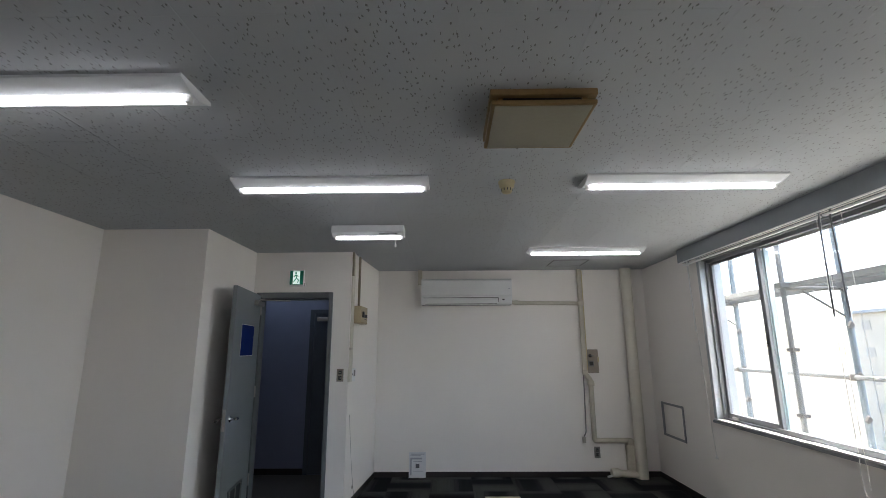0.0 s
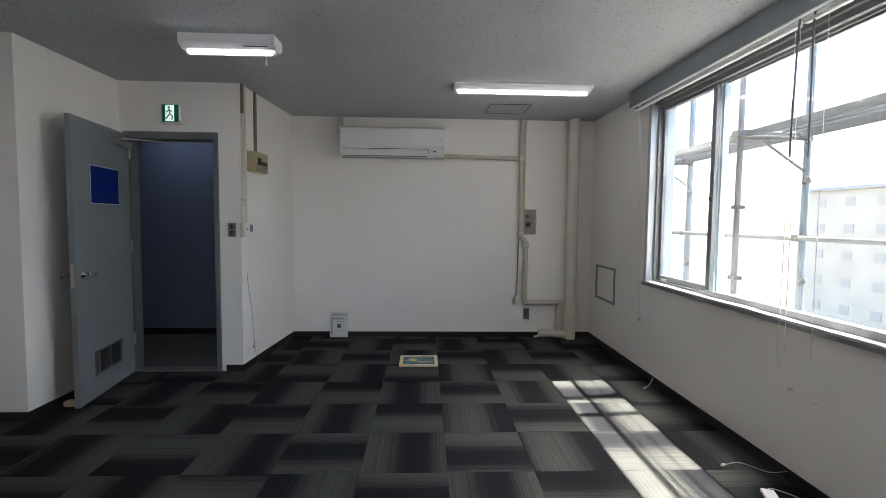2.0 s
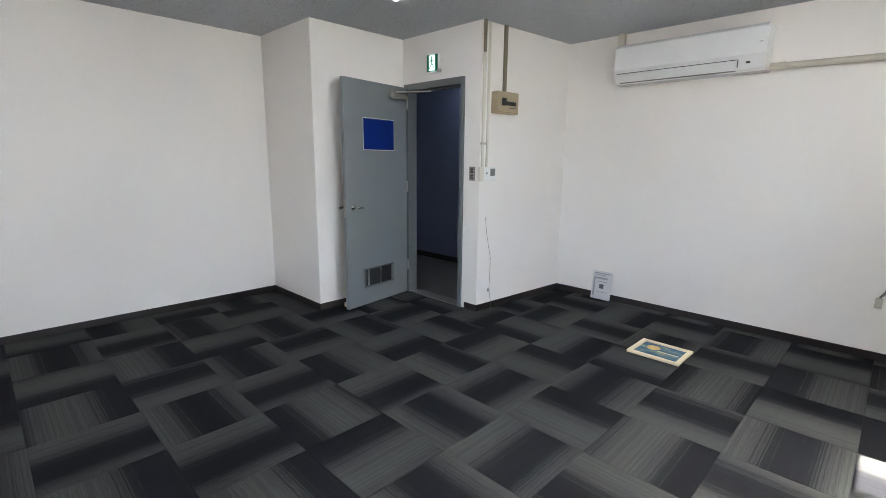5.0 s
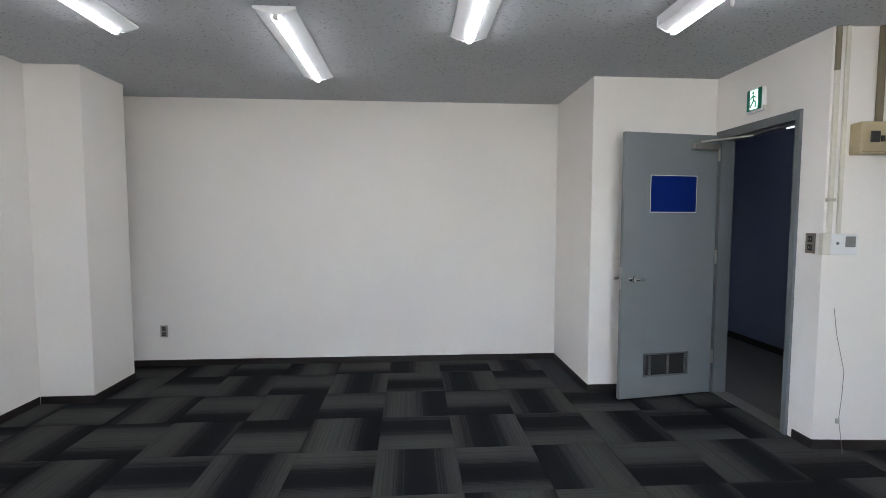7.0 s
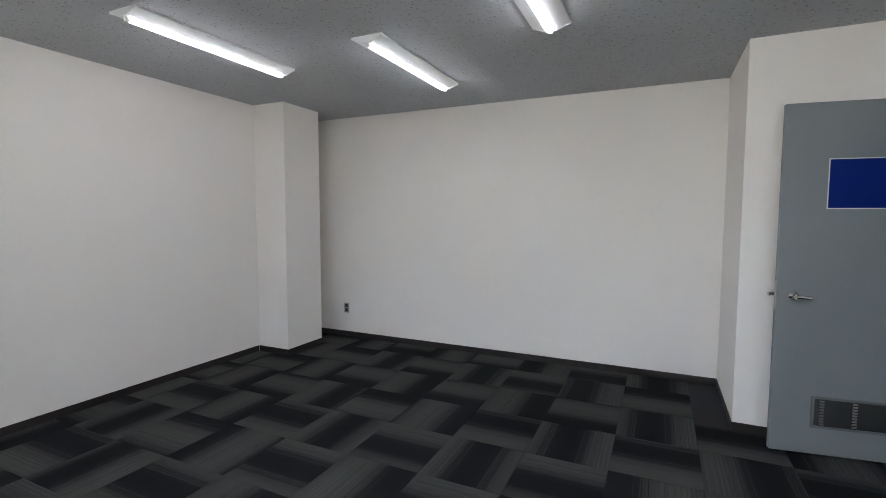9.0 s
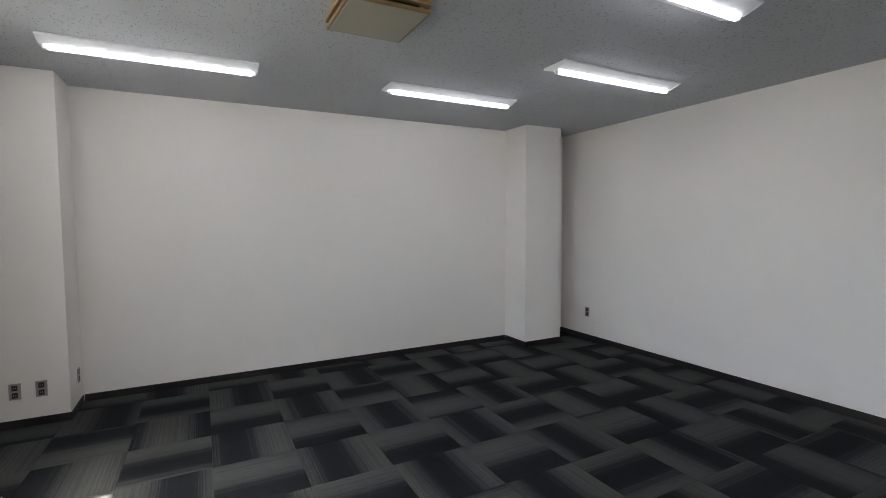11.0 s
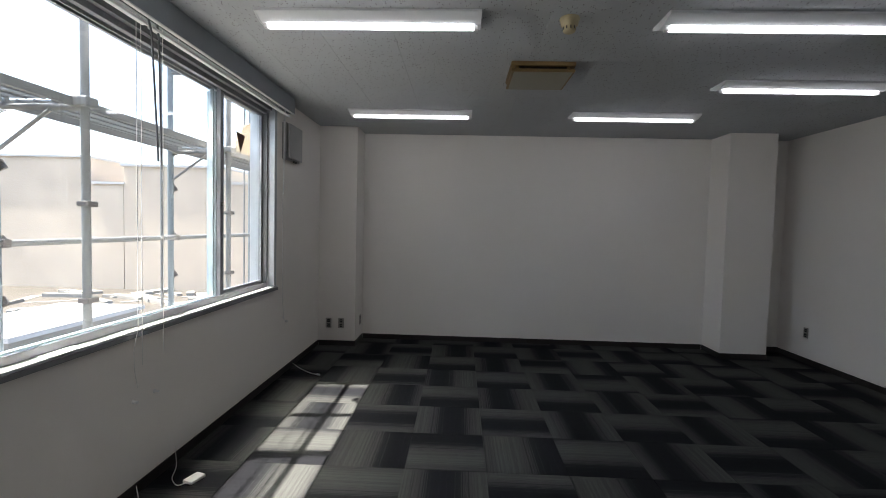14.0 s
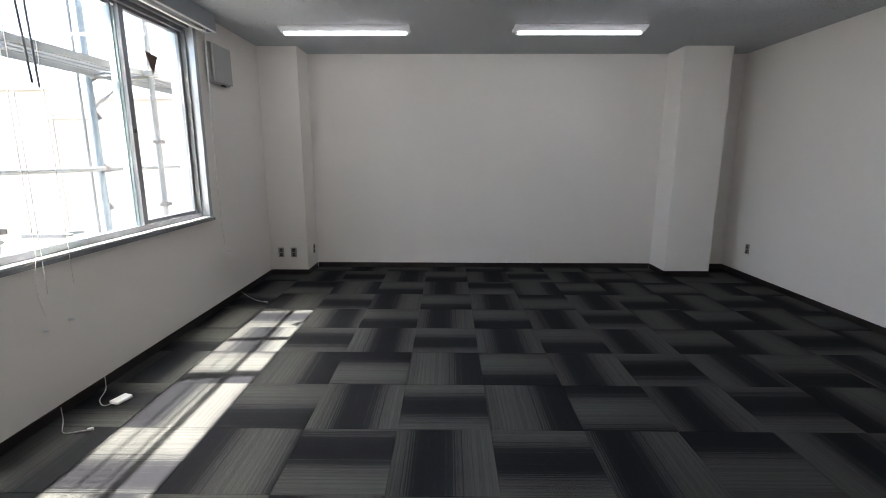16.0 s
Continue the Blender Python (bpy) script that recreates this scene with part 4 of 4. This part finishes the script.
c1 = floor_cable([(EAST - 0.004, 3.646, 0.05), (EAST - 0.06, 3.704, 0.005), (EAST - 0.16, 3.838, 0.005), (3.038, 3.8, 0.006)], "thin white cable end lying beside the wall")
part("plug", tube(bmesh.new(), [(3.038, 3.8, 0.009), (3.014, 3.79, 0.009)], 0.008, 8), M_WHITE, c1)
c2 = floor_cable([(EAST - 0.004, 3.302, 0.098), (EAST - 0.05, 3.359, 0.005), (EAST - 0.1, 3.493, 0.005), (3.124, 3.57, 0.006), (3.095, 3.522, 0.008)], "thin white cable with a white junction box")
part("junction_box", box(bmesh.new(), -0.05, 0.05, -0.032, 0.032, 0.0, 0.018, bevel=0.004, m=pose(3.076, 3.484, 0.001, 0, 0, 72)), M_WHITE, c2)
c3 = floor_cable([(EAST - 0.004, 5.198, 0.06), (EAST - 0.04, 5.169, 0.005), (EAST - 0.1, 5.102, 0.005), (3.162, 5.064, 0.006)], "thin cable end lying beside the wall")
part("plug", tube(bmesh.new(), [(3.162, 5.064, 0.008), (3.147, 5.054, 0.008)], 0.006, 8), M_WHITE, c3)
c4 = floor_cable([(EAST - 0.004, 1.31, 0.03), (EAST - 0.1, 1.387, 0.005), (EAST - 0.25, 1.53, 0.005), (2.961, 1.578, 0.006)], "thin cable end lying beside the wall")
part("plug", tube(bmesh.new(), [(2.961, 1.578, 0.009), (2.928, 1.593, 0.009)], 0.008, 8), M_WHITE, c4)


# ---------------------------------------------------------------- door wall and alcove
sign = thing("exit_sign", (-1.047, DOORWALL, 2.365), "green lit emergency exit sign above the door", "exit sign")
part("case", B(-1.124, -0.966, DOORWALL - 0.035, DOORWALL - 0.001, 2.278, 2.452, bevel=0.003), M_WHITE, sign)
part("green_face", B(-1.119, -0.971, DOORWALL - 0.037, DOORWALL - 0.035, 2.293, 2.447), M_GREEN, sign)
part("pale_panel", B(-1.085, -1.009, DOORWALL - 0.039, DOORWALL - 0.037, 2.3, 2.441), M_SIGN_LIT, sign)
part("green_dot", lathe(bmesh.new(), [(0.011, -0.0395), (0.011, -0.0405)], (-1.052, DOORWALL, 2.42), 14, "y"), M_GREEN, sign)
for a, b in (((-1.052, 2.405), (-1.045, 2.365)), ((-1.045, 2.365), (-1.022, 2.342)), ((-1.022, 2.342), (-1.03, 2.312)), ((-1.045, 2.365), (-1.068, 2.335)), ((-1.068, 2.335), (-1.08, 2.318)), ((-1.052, 2.4), (-1.026, 2.382)), ((-1.052, 2.4), (-1.076, 2.378))):
    part("green_stroke", tube(bmesh.new(), [(a[0], DOORWALL - 0.0385, a[1]), (b[0], DOORWALL - 0.0385, b[1])], 0.0055, 6), M_GREEN, sign)
part("test_button", B(-0.966, -0.952, DOORWALL - 0.03, DOORWALL - 0.002, 2.283, 2.312), M_SOCKET, sign)

AW = Matrix.Translation((-0.345, NORTH, 0)) @ Matrix.Rotation(-math.atan2(0.101, 1.315), 4, "Z")
# the alcove wall's own axes: y along the wall towards the door wall is negative, x out of the wall


def on_alcove(name, label, category):
    return thing(name, (0.066, 0.142, 0), label, category, m=AW)


brk = on_alcove("breaker_box", "yellowed breaker box with a row of switches", "breaker box")
part("case", B(0.001, 0.085, -1.19, -0.9, 1.878, 2.071, bevel=0.008), M_BREAKER, brk)
part("lid_line", B(0.085, 0.0858, -1.178, -0.912, 1.888, 1.891), M_BROWN, brk)
part("main_breaker", B(0.085, 0.1, -1.135, -1.085, 1.946, 2.013, bevel=0.003), M_DARK, brk)
for k in range(5):
    part("breaker_switch", B(0.085, 0.095, -1.07 + k * 0.027, -1.054 + k * 0.027, 1.95, 1.985), M_DARK, brk)
part("label_bar", B(0.085, 0.0865, -1.03, -0.93, 1.926, 1.933), M_INK, brk)
con = on_alcove("cable_duct", "olive grey surface cable duct from ceiling to breaker box", "cable duct")
part("duct", B(0.001, 0.022, -1.043, -1.005, 2.071, HIGH, bevel=0.003), M_DUCT_DARK, con)
con2 = on_alcove("cable_duct", "thin beige surface ducts running down beside the corner", "cable duct")
part("duct", B(0.001, 0.02, -1.306, -1.278, 1.391, 2.394, bevel=0.003), M_PIPE, con2)
part("dark_duct", B(0.001, 0.022, -1.306, -1.28, 2.394, HIGH, bevel=0.003), M_DUCT_DARK, con2, "olive grey duct")
part("duct", B(0.001, 0.016, -1.244, -1.22, 1.391, HIGH, bevel=0.003), M_PIPE, con2)
part("clip", B(0.001, 0.024, -1.316, -1.268, 1.593, 1.613), M_SOCKET, con2)
th = on_alcove("room_controller", "white wall controller with small grey display", "controller")
part("body", B(0.001, 0.025, -1.287, -1.12, 1.26, 1.393, bevel=0.005), M_WHITE, th)
part("display", B(0.025, 0.027, -1.196, -1.134, 1.309, 1.376), M_GREY, th)
part("button", lathe(bmesh.new(), [(0.01, 0.025), (0.009, 0.028)], (0, -1.244, 1.333), 12, "x"), M_GREY, th)
jb = on_alcove("junction_box", "narrow beige surface box at the wall corner", "junction box")
part("body", B(0.001, 0.035, -1.345, -1.292, 1.26, 1.395, bevel=0.005), M_PIPE, jb)
wire = on_alcove("loose_wire", "thin loose wire hanging from the wall to the floor", "wire")
part("wire", tube(bmesh.new(), [(0.004, -1.225, 0.918), (0.01, -1.206, 0.754), (0.012, -1.148, 0.512), (0.03, -1.168, 0.368), (0.06, -1.206, 0.223), (0.08, -1.187, 0.01)], 0.0016, 6), M_GREY, wire)
part("wire_tag", B(0.05, 0.062, -1.22, -1.201, 0.194, 0.223), M_SOCKET, wire)


# ---------------------------------------------------------------- scaffold outside
scaf = thing("scaffold", (4.3, 3.3, -9), "galvanised tube scaffold with mesh walkway outside window", "scaffold")
XI, XO = 3.87, 4.45
POSTS = [5.01 + 1.735 * k for k in range(-4, 3)]
for y in POSTS:
    pi = part("inner_post", tube(bmesh.new(), [(XI, y, -9), (XI, y, 2.68)], 0.0245, 12), M_GALV, scaf)
    po = part("outer_post", tube(bmesh.new(), [(XO, y, -9), (XO, y, 5.5)], 0.028, 12), M_GALV_BLUE, scaf)
    part("brace_tube", tube(bmesh.new(), [(XO + 0.06, y + 0.05, -9), (XO + 0.06, y + 0.05, 5.5)], 0.012, 8), M_GALV, po)
    for z in (0.5, 0.95, 1.33, 1.8, 2.15):
        part("clip", box(bmesh.new(), -0.02, 0.05, -0.012, 0.012, -0.03, 0.03, bevel=0.004, m=pose(XO - 0.02, y - 0.03, z, 20, 30, 30)), M_RUST, po)
    for z in (0.98, 1.57):
        part("coupler", B(XI - 0.035, XI + 0.035, y - 0.055, y + 0.035, z - 0.017, z + 0.017, bevel=0.006), M_RUST, pi)
    for z in (2.15, 2.91):
        part("bearer", tube(bmesh.new(), [(XI, y, z), (XO, y, z)], 0.02, 8), M_GALV, scaf)
    part("bracket_brace", tube(bmesh.new(), [(XO - 0.02, y, 1.88), (XO - 0.38, y + 0.02, 2.13)], 0.012, 6), M_GALV, scaf)
    part("platform_coupler", B(XI - 0.05, XI + 0.06, y - 0.05, y + 0.05, 2.15, 2.21, bevel=0.01), M_GALV, pi)
for z in (1.315, -0.6):
    part("guard_rail", tube(bmesh.new(), [(XO - 0.055, -4, z), (XO - 0.055, 10, z)], 0.0225, 12), M_GALV, scaf)
for y in POSTS:
    part("rail_coupler", B(XO - 0.08, XO - 0.02, y - 0.03, y + 0.03, 1.287, 1.343, bevel=0.008), M_RUST, scaf)


def walkway(z):
    for y0, y1 in zip(POSTS, POSTS[1:]):
        deck = part("walkway", box(box(bmesh.new(), XI + 0.035, XI + 0.06, y0 + 0.01, y1 - 0.01, z, z + 0.05), XO - 0.07, XO - 0.045, y0 + 0.01, y1 - 0.01, z, z + 0.05), M_GALV, scaf, "metal mesh walkway plank")
        bm = bmesh.new()
        n = 44
        for k in range(n):
            y = y0 + 0.02 + (y1 - y0 - 0.04) * k / n
            box(bm, XI + 0.06, XO - 0.07, y, y + 0.009, z + 0.044, z + 0.052)
        for k in range(4):
            x = XI + 0.06 + (XO - XI - 0.13) * (k + 0.5) / 4
            box(bm, x - 0.003, x + 0.003, y0 + 0.02, y1 - 0.02, z + 0.036, z + 0.052)
        part("mesh", bm, M_GALV, deck)


walkway(2.15)
# unseen upper walkway, its height set so beam and mesh shade the sun patch
walkway(2.93)

# board with a rounded top standing on the walkway
dome = thing("rounded_board", (4.01, 0.65, 2.21), "weathered round-topped board standing on the scaffold walkway", "board")
bm = bmesh.new()
arc = [(1.1 - 0.42 * (1 - math.cos(a)), 2.212 + 0.4 * math.sin(a)) for a in (math.pi / 2 * k / 9 for k in range(10))]
section(bm, arc + [(0.2, 2.63), (0.2, 2.212)], "x", 4.0, 4.03)
part("board", bm, M_SHEET, dome)


# ---------------------------------------------------------------- the ground and buildings outside
structure("ground", B(-400, 900, -700, 700, -9.6, -9.2), M_EARTH, "dry pale building ground far below")
structure("wall_outside", B(OUT, OUT + 0.05, -3, 10, -9.2, -0.25), M_FACADE, "rendered outer wall under the window")


def building(x0, x1, y0, y1, z1, floors, cols, wall, label):
    z0 = -9.2
    h = thing("building", ((x0 + x1) / 2, (y0 + y1) / 2, z0), label, "building", "buildings outside")
    part("wall", B(x0, x1, y0, y1, z0, z1), wall, h)
    part("roof", B(x0 - 0.3, x1 + 0.3, y0 - 0.3, y1 + 0.3, z1, z1 + 0.35), M_ROOF, h)
    for f in range(floors):
        for c in range(cols):
            yc, zc = y0 + (c + 0.5) * (y1 - y0) / cols, z0 + (f + 0.55) * (z1 - z0) / floors
            part("window", B(x0 - 0.06, x0 + 0.02, yc - 0.55, yc + 0.55, zc - 0.5, zc + 0.5), M_WINDOW_FAR, h)
    return h


building(46, 60, 22, 54, 5.2, 5, 9, M_FACADE, "beige rendered block with rows of windows")
building(58.05, 95, -86, -62.5, 10.6, 1, 0, M_STORAGE, "large plain beige storage block")
building(52.55, 57.95, -92, -62.5, 6.7, 1, 0, M_STORAGE, "low plain beige storage block")
building(37.3, 52.45, -90, -62.5, 9.4, 1, 0, M_STORAGE, "large plain beige storage block")
building(12, 37.2, -90, -62.5, 7.0, 1, 0, M_STORAGE, "large plain beige storage block")
building(-20, 9, -90, -66, 6.0, 1, 0, M_STORAGE, "large plain beige storage block")
building(44, 52, -26, -8, -3.5, 1, 0, M_FACADE2, "long white low shed with flat roof")
building(30, 37, -34, -22, -6.5, 1, 0, M_FACADE2, "long white low shed with flat roof")
building(24, 28, -20, -12, -7.5, 1, 0, M_FACADE2, "long white low shed with flat roof")


rng = random.Random(7)
bm = bmesh.new()
for k in range(420):
    x, y = rng.uniform(10, 60), rng.uniform(-60, 40)
    a, b, c = rng.uniform(0.3, 3.5), rng.uniform(0.1, 0.9), rng.uniform(0.05, 0.5)
    box(bm, -a, a, -b, b, 0, c, m=pose(x, y, -9.2, 0, 0, rng.uniform(0, 180)))
debris = tagged(link("debris", bm, M_FACADE2), "scattered pale boards and rubble on the ground", "debris", kind="stuff")


# ---------------------------------------------------------------- carpet tiles
floor = bpy.data.objects["floor"]
TILE = 0.5
meshes = {}


def tile_mesh(x0, x1, y0, y1):
    key = tuple(round(v, 3) for v in (x0, x1, y0, y1))
    if key not in meshes:
        bm, g, c = bmesh.new(), 0.0006, 0.0012
        lo = [bm.verts.new((x, y, -0.0064)) for x, y in ((x0 + g, y0 + g), (x1 - g, y0 + g), (x1 - g, y1 - g), (x0 + g, y1 - g))]
        mid = [bm.verts.new((v.co.x, v.co.y, -0.0015)) for v in lo]
        hi = [bm.verts.new((x, y, 0)) for x, y in ((x0 + g + c, y0 + g + c), (x1 - g - c, y0 + g + c), (x1 - g - c, y1 - g - c), (x0 + g + c, y1 - g - c))]
        bm.faces.new(hi)
        for a, b in ((lo, mid), (mid, hi)):
            for k in range(4):
                bm.faces.new((a[k], a[(k + 1) % 4], b[(k + 1) % 4], b[k]))
        me = bpy.data.meshes.new("carpet_tile")
        bm.to_mesh(me)
        bm.free()
        me.materials.append(M_CARPET)
        meshes[key] = me
    return meshes[key]


# where the dark band lies on a tile, in tenths of its width, column by column from the west; a dot: cut by chance
CUTS = {-4: "...974........", -3: "...81558683...", -2: "...99685645...", -1: "...83569111...", 0: "..394601558...", 1: "..143175639...", 2: "......7589....", 3: ".......846...."}
for i in range(-8, 6):
    for j in range(-8, 9):
        cx, cy = 0.893 + (i + 0.5) * TILE, 3.26 + (j + 0.5) * TILE
        top = PIER_Y if cx < PIER_X else DOORWALL if cx < -0.5 else NORTH
        left = PIER_X if PIER_Y < cy < DOORWALL else -0.4 if cy > DOORWALL else WEST
        x0, x1 = max(cx - 0.25, left) - cx, min(cx + 0.25, EAST) - cx
        y0, y1 = max(cy - 0.25, SOUTH) - cy, min(cy + 0.25, top) - cy
        if x1 - x0 < 0.01 or y1 - y0 < 0.01:
            continue
        quarter = (i + j) % 2
        half = random.random() < 0.5
        a = 90 * quarter + 180 * half
        # the outline in the tile's own turned axes
        c, s = round(math.cos(radians(-a))), round(math.sin(radians(-a)))
        px = sorted((c * x0 - s * y0, c * x1 - s * y1))
        py = sorted((s * x0 + c * y0, s * x1 + c * y1))
        ob = new("carpet_tile", tile_mesh(*px, *py))
        ob.matrix_basis = pose(cx, cy, 0, 0, 0, a)
        chance = random.random()
        digit = CUTS.get(j, "." * 14)[i + 8]
        if digit != ".":
            along = (int(digit) / 10 - 0.47) * TILE * (1 if a in (0, 270) else -1)
            chance = -along / 0.58 % 1
        ob.color = (chance, 0, 0, 1)
        ob.parent = floor
